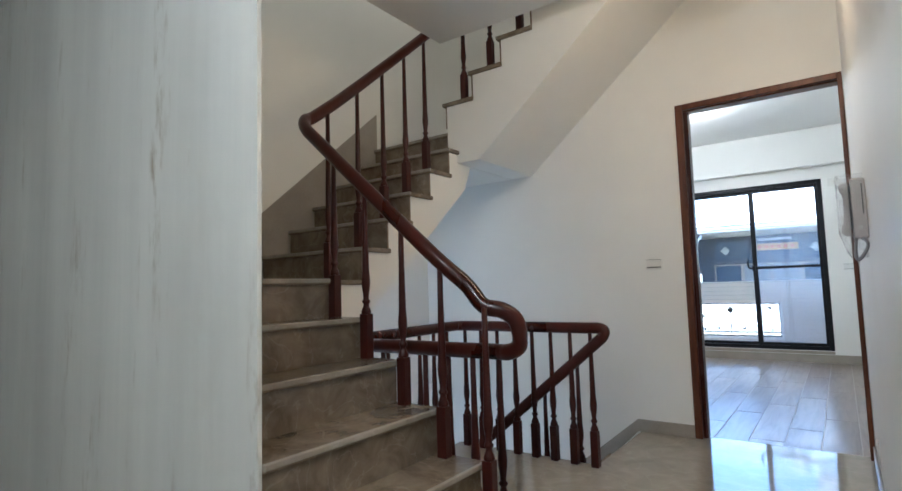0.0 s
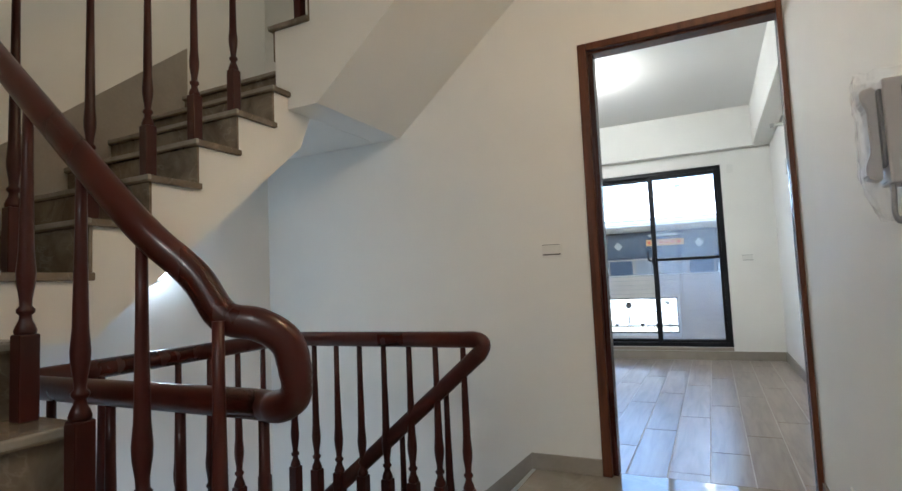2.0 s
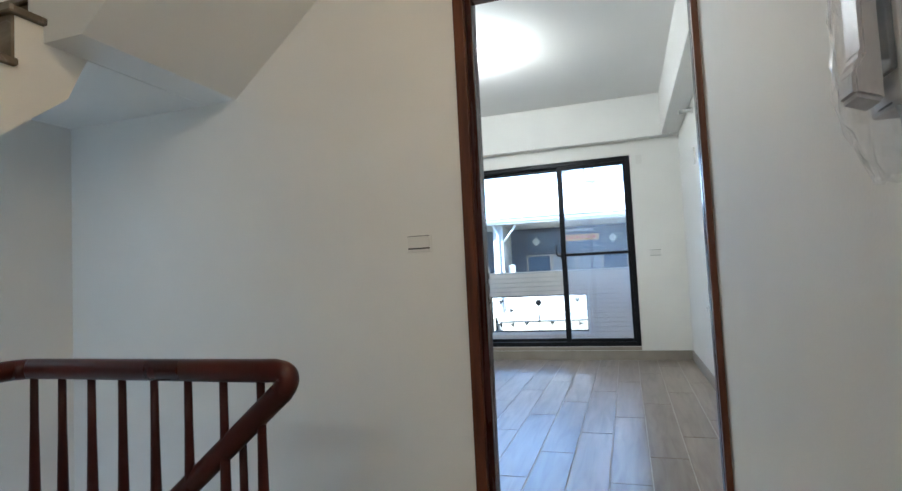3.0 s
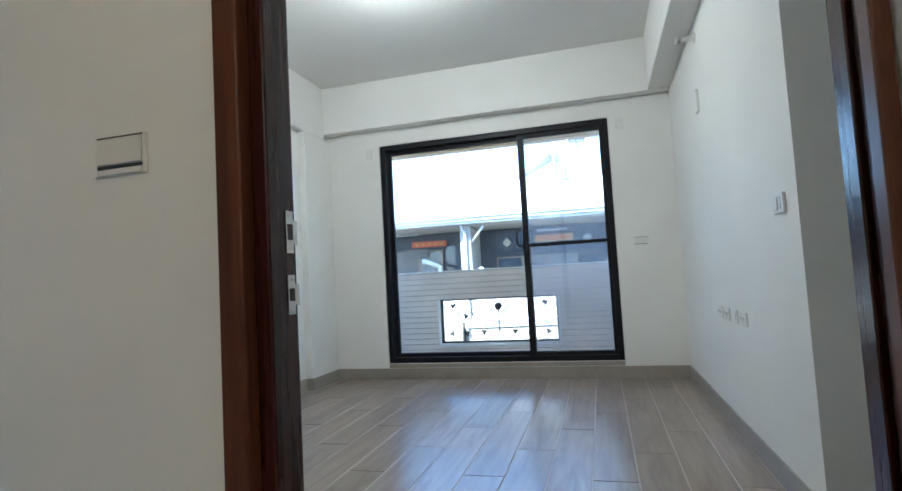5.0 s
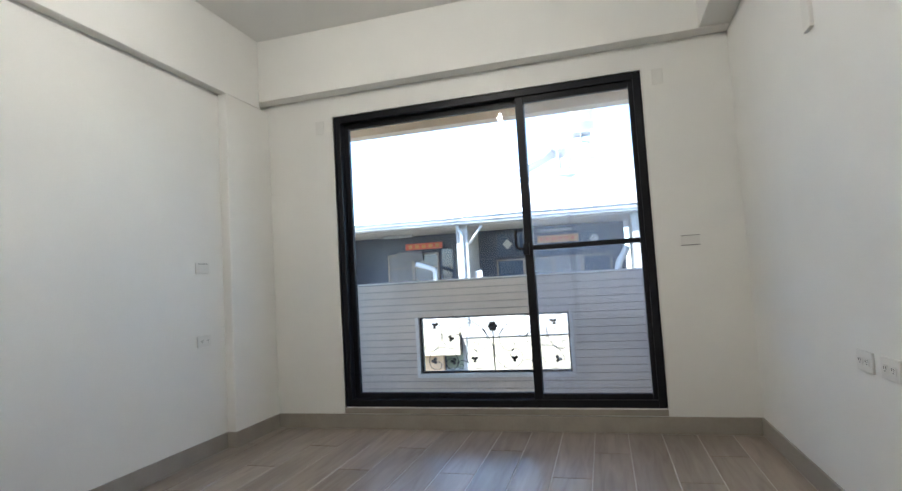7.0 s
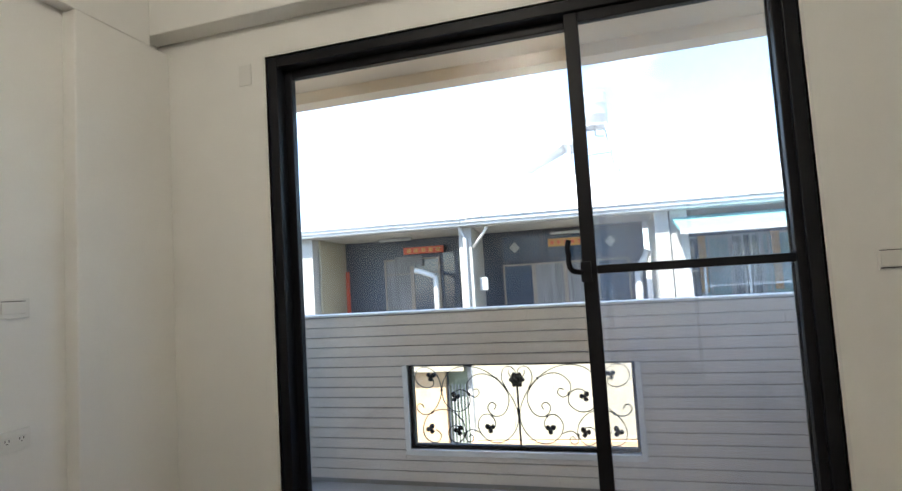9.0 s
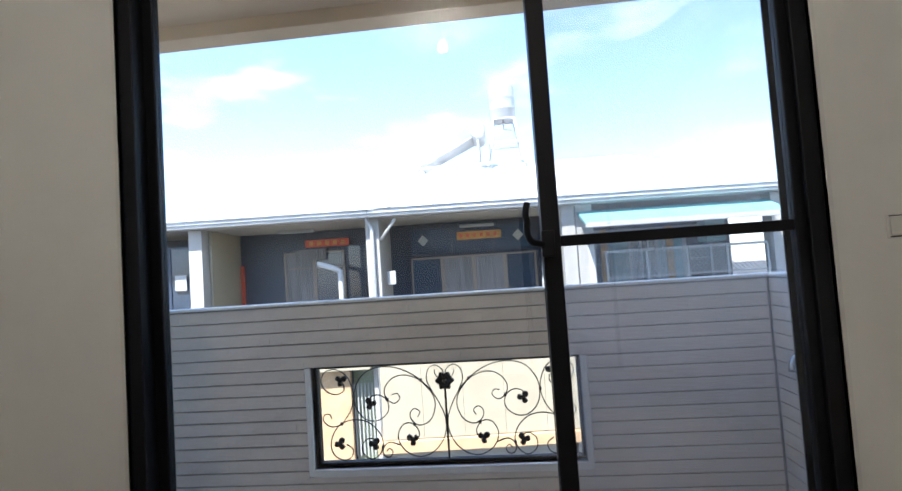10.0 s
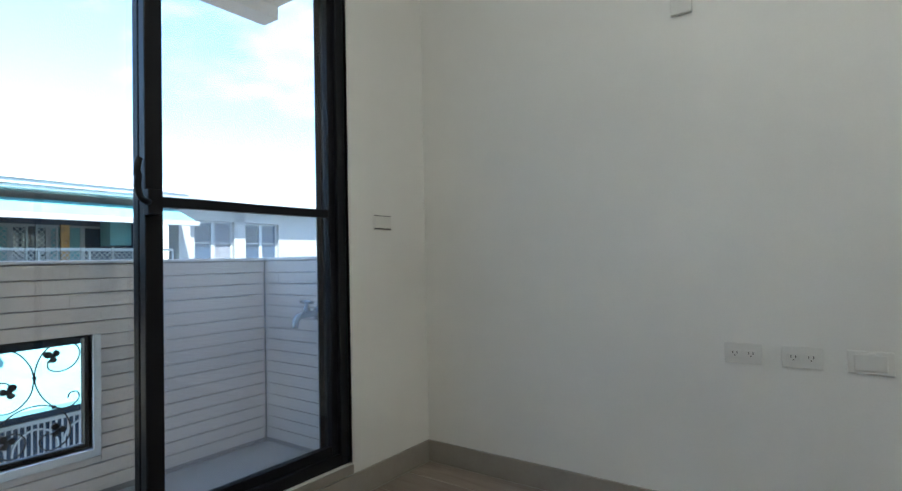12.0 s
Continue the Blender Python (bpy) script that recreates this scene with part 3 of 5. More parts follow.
# down the middle and lower flights, round the bend at the foot, along the level rail and down again
handrail([(-2.66, -5.27, up2(-5.27)), (-2.66, -5.60, up2(-5.60)), (-2.67, -6.05, up2(-6.05)), (-2.672, -6.28, 2.01), (-2.66, -6.35, 1.97), (-2.61, -6.385, up1(-2.61)), (-2.50, -6.39, up1(-2.50)),
          (-2.10, -6.39, up1(-2.10)), (-1.78, -6.385, up1(-1.78)), (-1.66, -6.345, up1(-1.66) - 0.01), (-1.585, -6.338, 0.985), (-1.515, -6.312, 0.965), (-1.473, -6.285, 0.93), (-1.460, -6.274, 0.875),
          (-1.468, -6.265, 0.822), (-1.52, -6.258, RZ - 0.006), (-1.62, -6.24, RZ - 0.01), (-2.05, RY0, RZ - 0.01), (-2.50, RY0, RZ - 0.01), (-2.575, RY0 + 0.025, RZ - 0.008),
          (RXL, RY0 + 0.12, RZ - 0.006), (RXL, -5.7, RZ - 0.003), (RXL, RY1 - 0.12, RZ), (-2.56, RY1 - 0.02, RZ), (-2.47, RY1, RZ), (-2.0, RY1, RZ), (-1.66, RY1, RZ), (-1.58, RY1, RZ), (-1.548, RY1, RZ - 0.015),
          (-1.56, RY1, RZ - 0.05), (-1.61, RY1, RZ - 0.095), (-1.91, RY1 + 0.015, RZ - 0.345), (-2.31, RY1 + 0.02, RZ - 0.68), (-2.73, RY1 + 0.02, RZ - 1.03)])


def baluster_bm(height):
    """Turned baluster: square foot, vase, ring and a long tapering shaft."""
    bm = bmesh.new()
    f = 0.205
    bm_box(bm, -0.0225, -0.0225, 0, 0.0225, 0.0225, f, bevel=0.004)
    prof = [(0.021, f - 0.003), (0.0235, f + 0.008), (0.019, f + 0.022), (0.0135, f + 0.034), (0.0125, f + 0.045), (0.019, f + 0.052), (0.019, f + 0.060), (0.0125, f + 0.067),
            (0.0135, f + 0.085), (0.0195, f + 0.125), (0.0205, f + 0.15), (0.0165, f + 0.20), (0.0125, height * 0.80), (0.0115, height)]
    prof = [p for p in prof if p[1] <= height]
    return lathe(bm, prof, 12)


bal_mesh = {}


def baluster(x, y, z, top):
    h = round(top - z, 2)
    if h not in bal_mesh:
        me = bpy.data.meshes.new("baluster")
        b = baluster_bm(h)
        b.to_mesh(me)
        b.free()
        me.materials.append(WOOD_DARK)
        bal_mesh[h] = me
    ob = new("baluster", bal_mesh[h])
    ob.matrix_basis = pose(x, y, z)
    ob.parent = rail


for i, x in enumerate(NOSE1[1:5]):             # lower flight
    bx = x - 0.155
    baluster(bx, -6.385, RISE * (i + 2), up1(bx) - 0.015)
baluster(-1.56, -6.372, RISE, 0.975)
baluster(-2.655, -6.198, RISE * 6, up2(-6.198) - 0.02)
for i, y in enumerate(NOSE2[:4]):              # middle flight
    baluster(-2.66, y + 0.025, RISE * (7 + i), up2(y + 0.025) - 0.02)
for i, x in enumerate(NOSE3[:4]):              # top flight
    baluster(x + 0.14, F3Y + 0.05, RISE * (13 + i), RISE * (13 + i) + 0.83)
handrail([(-2.66, -4.98, 3.12), (-2.5, -4.95, 3.29), (-1.6, -4.95, 4.02)])
for k in range(8):                             # level rail
    baluster(-1.635 - 0.128 * k, RY1, 0, RZ - 0.02)
for k in range(1, 7):
    baluster(RXL, RY1 - 0.145 * k, 0, RZ - 0.02)
for k in range(8):
    baluster(-1.58 - 0.13 * k, RY0, 0, RZ - 0.03)
for k in range(5):                             # flight going down
    bx = EDGE - 0.11 - 0.225 * k
    baluster(bx, RY1 + 0.06, -RISE * (k + 1), RZ - 0.10 - (-1.60 - bx) * 0.833)

# ---------------------------------------------------------------- doorway
door = holder("door_1", pose(0, 0, 0), "brown wooden door frame standing open without its leaf", "door frame", kind="structure")
FW, CW = 0.075, 0.048
part("casing", boxes((DX0, DOOR_Y - 0.014, 0, DX0 + CW, DOOR_Y + 0.02, DTOP), (DX1 - 0.024, DOOR_Y - 0.014, 0, DX1, DOOR_Y + 0.02, DTOP), (DX0 + CW, DOOR_Y - 0.014, DTOP - 0.04, DX1 - 0.024, DOOR_Y + 0.02, DTOP), bevel=0.004),
     FRAME_WOOD, door, "warm brown wooden architrave")
part("jamb", boxes((DX0, DOOR_Y + 0.021, 0, DX0 + FW, DY1 + 0.003, DTOP - 0.05), bevel=0.004), DOOR_WOOD, door, "dark red-brown jamb")
part("jamb", boxes((DX1 - 0.012, DOOR_Y + 0.021, 0, DX1, DOOR_Y + 0.062, DTOP - 0.05), (DX1 - 0.020, DOOR_Y + 0.062, 0, DX1, DY1 + 0.012, DTOP - 0.05), bevel=0.003), DOOR_WOOD, door, "dark red-brown jamb with a rebate")
part("head", boxes((DX0, DOOR_Y + 0.021, DTOP - 0.05 + 0.001, DX1, DY1 + 0.012, DTOP), bevel=0.004), FRAME_WOOD, door)
for z0, z1 in ((0.994, 1.070), (0.886, 0.956)):
    p = part("strike_plate", boxes((DX0 + FW, DY1 - 0.030, z0, DX0 + FW + 0.0025, DY1 - 0.008, z1), (DX0 + FW, DY1 - 0.008, z0 + 0.016, DX0 + FW + 0.0025, DY1 + 0.0045, z1 - 0.016), bevel=0.0008), STEEL, door, "steel strike plate")
    part("keyhole", boxes((DX0 + FW + 0.0025, DY1 - 0.026, z0 + 0.024, DX0 + FW + 0.0035, DY1 - 0.012, z1 - 0.024)), SLOT, p, "dark slot")
    for zs in (z0 + 0.009, z1 - 0.009):
        part("screw", boxes((DX0 + FW + 0.0025, DY1 - 0.022, zs - 0.003, DX0 + FW + 0.0032, DY1 - 0.016, zs + 0.003), bevel=0.0002), PLATE, p)

# ---------------------------------------------------------------- sliding window
win = holder("window_1", pose(0, 0, 0), "black aluminium sliding balcony window with two panes", "window", kind="structure")
FY0, FY1 = 0.012, 0.125
fo = 0.05
part("window_frame", boxes((WX0, FY0, WZ0, WX0 + fo, FY1, WZ1), (WX1 - fo, FY0, WZ0, WX1, FY1, WZ1), (WX0 + fo, FY0, WZ1 - fo, WX1 - fo, FY1, WZ1), (WX0 + fo, FY0, WZ0, WX1 - fo, FY1, WZ0 + fo), bevel=0.004), BLACK, win)
MX = -1.322                    # meeting stile
st = 0.056


def sash(x0, x1, y, name):
    z0, z1 = WZ0 + 0.03, WZ1 - 0.035
    s = part(name, boxes((x0, y, z0, x0 + st, y + 0.04, z1), (x1 - st, y, z0, x1, y + 0.04, z1), (x0 + st, y, z1 - st, x1 - st, y + 0.04, z1), (x0 + st, y, z0, x1 - st, y + 0.04, z0 + st), bevel=0.004), BLACK, win)
    g = part("pane", boxes((x0 + st, y + 0.017, z0 + st, x1 - st, y + 0.023, z1 - st)), GLASS, s)
    g.visible_shadow = False
    return s


left_sash = sash(WX0 + 0.032, MX + 0.028, 0.075, "sash")
right_sash = sash(MX - 0.028, WX1 - 0.024, 0.03, "sash")
part("mid_rail", boxes((MX + 0.028, 0.034, 1.195, WX1 - 0.024 - st, 0.066, 1.228), bevel=0.003), BLACK, right_sash)
hb = tube(bmesh.new(), smooth_path([(MX - 0.012, 0.024, 1.205), (MX - 0.040, -0.008, 1.205), (MX - 0.066, -0.026, 1.215), (MX - 0.076, -0.030, 1.245), (MX - 0.074, -0.030, 1.275), (MX - 0.078, -0.031, 1.292),
                                       (MX - 0.075, -0.030, 1.312), (MX - 0.070, -0.027, 1.330)], 5), 0.0105, 10)
bm_box(hb, MX - 0.034, -0.004, 1.165, MX + 0.006, 0.03, 1.245, bevel=0.003)
part("handle", hb, BLACK, right_sash, "black curved window handle")
for x0, x1, z0, z1 in ((WX0 - 0.012, WX0, WZ0, WZ1 + 0.012), (WX1, WX1 + 0.012, WZ0, WZ1 + 0.012), (WX0, WX1, WZ1, WZ1 + 0.012)):
    part("sealant_bead", boxes((x0, -0.002, z0, x1, 0.03, z1)), PLASTIC, win, "white sealant edge")

screen = part("insect_screen", boxes((MX - 0.01, 0.116, WZ0 + 0.05, MX + 0.02, 0.124, WZ1 - 0.05), (WX1 - 0.075, 0.116, WZ0 + 0.05, WX1 - 0.05, 0.124, WZ1 - 0.05), bevel=0.001), BLACK, win)
net = part("netting", boxes((MX + 0.02, 0.1195, WZ0 + 0.05, WX1 - 0.075, 0.1205, WZ1 - 0.05)), NETTING, screen, "fine grey insect netting")
net.visible_shadow = False

# ---------------------------------------------------------------- balcony
BY, BT = 0.95, 1.038
BX0, BX1 = -3.75, -0.275
GX0, GX1, GZ0, GZ1 = -2.465, -1.150, 0.218, 0.712
structure("balcony_floor", boxes((BX0, 0.15, -0.2, BX1 + 0.13, BY + 0.13, 0.0)), BAL_FLOOR, "grey balcony floor", "floor")
parapet = structure("balcony_parapet", boxes((BX0, BY + 0.008, 0.0, GX0, BY + 0.13, BT - 0.014), (GX1, BY + 0.008, 0.0, BX1, BY + 0.13, BT - 0.014), (GX0, BY + 0.008, 0.0, GX1, BY + 0.13, GZ0), (GX0, BY + 0.008, GZ1, GX1, BY + 0.13, BT - 0.014)),
                    BAL_JOINT, "grey tiled balcony parapet with a rectangular grille opening", "parapet")
side_par = structure("balcony_side_wall", boxes((BX1 + 0.008, 0.15, 0.0, BX1 + 0.13, BY + 0.13, BT - 0.014)), BAL_JOINT, "grey tiled balcony side wall with a tap", "parapet")
part("cap", boxes((BX0, BY - 0.004, BT - 0.014, BX1 + 0.0, BY + 0.145, BT), bevel=0.004), BAL_CAP, parapet, "pale stone cap")
part("cap", boxes((BX1 - 0.004, 0.15, BT - 0.014, BX1 + 0.145, BY + 0.145, BT + 0.001), bevel=0.004), BAL_CAP, side_par, "pale stone cap")
part("reveal", boxes((GX0 - 0.03, BY - 0.006, GZ0 - 0.035, GX0, BY + 0.135, GZ1), (GX1, BY - 0.006, GZ0 - 0.035, GX1 + 0.03, BY + 0.135, GZ1), (GX0, BY - 0.012, GZ0 - 0.035, GX1, BY + 0.135, GZ0), bevel=0.003), BAL_CAP, parapet, "pale stone edging of the opening")
structure("canopy", boxes((BX0, 0.15, 2.44, BX1, 0.80, 2.56), (BX0, 0.80, 2.37, BX1, 0.93, 2.56), (BX0, 0.93, 2.40, BX1 + 0.0, 0.97, 2.56), bevel=0.004), SOFFIT, "cream underside of the balcony above", "canopy")
# out of view; reaches to the room's wall to block sun from the parapet
structure("house_front", boxes((WX0 - 4.0, 0.151, -6.6, LX - 0.02, 0.30, 7), (RX + 0.2, 0.151, -6.6, 5, 0.30, 7)), F_WALL, "unseen house front that keeps the sun off the balcony", "facade")

# ---------------------------------------------------------------- iron grille in the parapet
GU, GV = GX1 - GX0, GZ1 - GZ0
grille = holder("iron_grille", pose(GX0, BY + 0.06, GZ0), "black wrought iron grille with scrolls, leaves and a central flower", "grille")
part("frame", boxes((0, -0.012, 0, 0.016, 0.012, GV), (GU - 0.016, -0.012, 0, GU, 0.012, GV), (0.016, -0.012, 0, GU - 0.016, 0.012, 0.016), (0.016, -0.012, GV - 0.016, GU - 0.016, 0.012, GV), bevel=0.002), IRON, grille)


def bar(bm, pts, rad):
    rings = []
    for i, p in enumerate(pts):
        a, b = Vector(pts[max(i - 1, 0)]), Vector(pts[min(i + 1, len(pts) - 1)])
        d = (b - a).normalized()
        nrm = Vector((-d.z, 0, d.x))
        rings.append([bm.verts.new(Vector(p) + nrm * rad * math.cos(q) + Vector((0, rad * math.sin(q), 0))) for q in (0.785, 2.356, 3.927, 5.498)])
    for a, b in zip(rings, rings[1:]):
        for k in range(4):
            bm.faces.new((a[k], a[(k + 1) % 4], b[(k + 1) % 4], b[k]))
    bm.faces.new(rings[0][::-1])
    bm.faces.new(rings[-1])
    return bm


def leaf_bm(x, z, size, turn):
    """A cast leaf with three lobes."""
    bm = bmesh.new()
    ring = []
    for i in range(24):
        a = 2 * math.pi * i / 24
        r = size * (0.26 + 0.74 * abs(math.cos(1.5 * a)) ** 0.9) * (1.0 if math.cos(a) > -0.2 else 0.8)
        ring.append((x + r * math.cos(a + turn), z + r * math.sin(a + turn)))
    prism(bm, ring, 'y', -0.005, 0.005)
    return bm


VINES = (   # half of the grille, each bar from end to end
    ((0.146, 0.399), (0.144, 0.363), (0.102, 0.347), (0.053, 0.367), (0.029, 0.416), (0.053, 0.461), (0.108, 0.471), (0.165, 0.432), (0.194, 0.347), (0.177, 0.268), (0.126, 0.202), (0.072, 0.188), (0.033, 0.219), (0.041, 0.249), (0.067, 0.248), (0.075, 0.227)),   # leaf loop in the upper corner, down to a curl at the edge
    ((0.146, 0.1), (0.177, 0.072), (0.165, 0.034), (0.126, 0.023), (0.081, 0.048), (0.065, 0.099), (0.084, 0.159), (0.126, 0.201), (0.191, 0.219), (0.263, 0.203), (0.317, 0.15), (0.333, 0.092), (0.328, 0.055), (0.344, 0.031), (0.368, 0.034), (0.378, 0.057), (0.361, 0.072), (0.347, 0.058)),   # low leaf loop and its arch
    ((0.294, 0.096), (0.289, 0.119), (0.254, 0.122), (0.225, 0.09), (0.234, 0.046), (0.273, 0.023), (0.311, 0.044), (0.331, 0.077), (0.365, 0.102), (0.419, 0.087)),   # second low leaf loop
    ((0.194, 0.334), (0.213, 0.395), (0.263, 0.453), (0.347, 0.474), (0.443, 0.457), (0.538, 0.399), (0.61, 0.311), (0.653, 0.2), (0.634, 0.107), (0.574, 0.044), (0.502, 0.029), (0.437, 0.064), (0.409, 0.129), (0.437, 0.185), (0.484, 0.19), (0.514, 0.153), (0.512, 0.119)),   # big arch along the stem to a leaf loop
    ((0.194, 0.334), (0.209, 0.265), (0.257, 0.216), (0.317, 0.212), (0.365, 0.251), (0.365, 0.303), (0.329, 0.334), (0.289, 0.332), (0.275, 0.315)),   # leaf loop under the arch
    ((0.538, 0.399), (0.467, 0.427), (0.401, 0.418), (0.355, 0.37), (0.359, 0.32), (0.397, 0.291), (0.428, 0.314), (0.416, 0.339), (0.39, 0.334)),   # inner curl towards the corner
    ((0.538, 0.399), (0.592, 0.329), (0.603, 0.267), (0.574, 0.201), (0.52, 0.18), (0.482, 0.206), (0.476, 0.241), (0.5, 0.262), (0.524, 0.244), (0.512, 0.22)),   # inner curl towards the sill
    ((0.593, 0.341), (0.568, 0.396), (0.577, 0.448), (0.61, 0.47), (0.646, 0.45), (0.651, 0.419), (0.627, 0.409), (0.61, 0.43), (0.612, 0.448)),   # half of the heart over the flower
)
COLLARS = ((0.194, 0.334), (0.126, 0.201), (0.33, 0.08), (0.538, 0.399), (0.365, 0.311), (0.496, 0.184))
MIDU = GU / 2
for side in (1, -1):
    def uu(v):
        return v if side == 1 else GU - v

    for vine in VINES:
        part("scroll", bar(bmesh.new(), smooth_path([(uu(u), 0, v) for u, v in vine], 5), 0.0036), IRON, grille)
    for cu, cv in COLLARS:
        part("collar", boxes((uu(cu) - 0.0065, -0.007, cv - 0.0075, uu(cu) + 0.0065, 0.007, cv + 0.0075), bevel=0.001), IRON, grille)
    for cx, cz, tn in (((0.129, 0.415, 0.4), (0.112, 0.1, 1.1), (0.287, 0.094, 0.9), (0.484, 0.11, 2.6), (0.28, 0.293, 2.2))):
        part("leaf", leaf_bm(uu(cx), cz, 0.036, tn if side == 1 else math.pi - tn), IRON, grille, "small cast iron leaf")
part("stem", boxes((MIDU - 0.005, -0.005, 0.016, MIDU + 0.005, 0.005, 0.37), (MIDU - 0.008, -0.008, 0.185, MIDU + 0.008, 0.008, 0.215), bevel=0.001), IRON, grille)
bm = bmesh.new()
ring = [(MIDU + 0.047 * (0.86 + 0.14 * math.cos(6 * a)) * math.cos(a), 0.392 + 0.047 * (0.86 + 0.14 * math.cos(6 * a)) * math.sin(a)) for a in [2 * math.pi * i / 48 for i in range(48)]]
prism(bm, ring, 'y', -0.008, 0.006)
flower = part("flower", bm, IRON, grille, "cast iron flower with six petals")
part("boss", lathe(bmesh.new(), [(0.014, 0), (0.012, 0.006), (0.005, 0.010)], 12), IRON, flower)
flower.children[0].matrix_basis = pose(MIDU, -0.008, 0.392, 90, 0, 0)

# ---------------------------------------------------------------- tap on the balcony's side wall
tap = holder("water_tap", pose(BX1 - 0.002, 0.50, 0.742) @ Matrix.Scale(1.35, 4), "small chrome garden tap on the tiled balcony wall", "tap")
part("flange", lathe(bmesh.new(), [(0.028, 0), (0.028, 0.004), (0.018, 0.010), (0.013, 0.012)], 16), CHROME, tap).matrix_basis = pose(0, 0, 0, 0, -90, 0)
part("body", tube(bmesh.new(), smooth_path([(-0.008, 0, 0), (-0.05, 0, 0), (-0.085, 0, -0.002), (-0.105, 0, -0.018), (-0.11, 0, -0.045)], 5), 0.0125, 12, taper=None), CHROME, tap)
part("valve", lathe(bmesh.new(), [(0.013, 0), (0.013, 0.018), (0.007, 0.022), (0.006, 0.038)], 12, (-0.055, 0, 0.008)), CHROME, tap)
hb = tube(bmesh.new(), [(-0.055, -0.034, 0.047), (-0.055, 0, 0.049), (-0.055, 0.034, 0.047)], 0.0065, 8)
part("handle", hb, CHROME, tap, "short chrome cross handle")


# ---------------------------------------------------------------- switches, sockets and plates
def plate(name, m, w, h, label, shadow_gaps=(), d=0.009, rockers=(), holes=(), material=None, category="switch", group=""):
    """A wall plate in its own x (width) and z (height), standing out along -y."""
    ob = holder(name, m, label, category, group)
    part("cover", boxes((-w / 2, -d, -h / 2, w / 2, 0, h / 2), bevel=0.0025), material or PLASTIC, ob)
    for x, z, a, b in rockers:
        part("rocker", boxes((x - a / 2, -d - 0.004, z - b / 2, x + a / 2, -d, z + b / 2), bevel=0.0015), PLASTIC, ob)
    # near-black strips drawn as the shadow in the gaps round a rocker
    for x, z, a, b in shadow_gaps:
        part("slit", boxes((x - a / 2, -d - 0.0008, z - b / 2, x + a / 2, -d, z + b / 2)), SLOT, ob)
    for x, z in holes:
        part("outlet", boxes((x - 0.017, -d - 0.003, z - 0.013, x + 0.017, -d, z + 0.013), bevel=0.002), PLASTIC, ob)
        part("pin_slot", boxes((x - 0.008, -d - 0.0036, z - 0.001, x - 0.0055, -d - 0.003, z + 0.008), (x + 0.0055, -d - 0.0036, z - 0.001, x + 0.008, -d - 0.003, z + 0.008), (x - 0.002, -d - 0.0036, z - 0.009, x + 0.002, -d - 0.003, z - 0.005)), SLOT, ob)
    return ob


ON_WINDOW, ON_RIGHT, ON_LEFT = 0, -90, 90
plate("wall_switch", pose(-0.315, -0.0, 1.185, 0, 0, 0), 0.125, 0.072, "white double wall switch beside the sliding window", shadow_gaps=((0, 0.030, 0.11, 0.003), (0, -0.030, 0.11, 0.004)), rockers=((0, 0, 0.108, 0.052),), d=0.004, material=WHITE)
plate("wall_switch", pose(-1.487, DOOR_Y, 1.186), 0.118, 0.074, "white wall switch on the stair wall", shadow_gaps=((0, 0.034, 0.10, 0.0025), (0, -0.020, 0.10, 0.006)), rockers=((0, 0.007, 0.10, 0.046), (0, -0.030, 0.10, 0.010)), d=0.004, material=WHITE)
plate("wall_switch", pose(0.0, -2.668, 1.152, 0, 0, -90), 0.118, 0.075, "white wall switch with a grey rocker near the door", rockers=((-0.02, 0, 0.045, 0.05),), shadow_gaps=((0.035, 0, 0.004, 0.05),), d=0.012)
plate("wall_switch", pose(LX, -0.70, 1.197, 0, 0, 90), 0.118, 0.072, "white wall switch beside the pilaster", rockers=((0, 0, 0.085, 0.04),), shadow_gaps=((0, 0.026, 0.085, 0.003),))
plate("wall_socket", pose(LX, -0.70, 0.728, 0, 0, 90), 0.118, 0.072, "white double socket low beside the pilaster", holes=((-0.025, 0), (0.025, 0)), category="socket", group="wall sockets")
plate("wall_socket", pose(LX, -2.48, 0.69, 0, 0, 90), 0.118, 0.072, "white double socket on the long side wall", holes=((-0.025, 0), (0.025, 0)), category="socket", group="wall sockets")
for y, blank in ((-1.425, False), (-1.600, False), (-1.780, True), (-1.965, False)):
    plate("blank_plate" if blank else "wall_socket", pose(0.0, y, 0.656, 0, 0, -90), 0.118, 0.072, "plain cream blank cover in the row of sockets" if blank else "white double socket in the row on the side wall",
          holes=() if blank else ((-0.025, 0), (0.025, 0)), category="socket", group="wall sockets", rockers=((0, 0, 0.085, 0.05),) if blank else (), material=PLASTIC)
plate("wall_socket", pose(HX, -4.84, 0.21, 0, 0, -90), 0.075, 0.118, "white socket low on the landing wall", holes=((0, 0.027), (0, -0.027)), category="socket", group="wall sockets")
plate("blank_plate", pose(-0.425, 0, 2.245), 0.068, 0.10, "small white blank cover at the window's upper corner", category="cover", group="window cover plates", d=0.006)
plate("blank_plate", pose(-2.835, 0, 2.235), 0.068, 0.10, "small white blank cover at the window's upper corner", category="cover", group="window cover plates", d=0.006)
plate("pipe_cover", pose(0, -1.258, 1.985, 0, 0, -90), 0.075, 0.145, "white cover plate high on the side wall", category="cover", d=0.016)
pipe = holder("pipe_stub", pose(0, -1.33, 2.375), "short white capped drain pipe at the wall under the beam", "pipe")
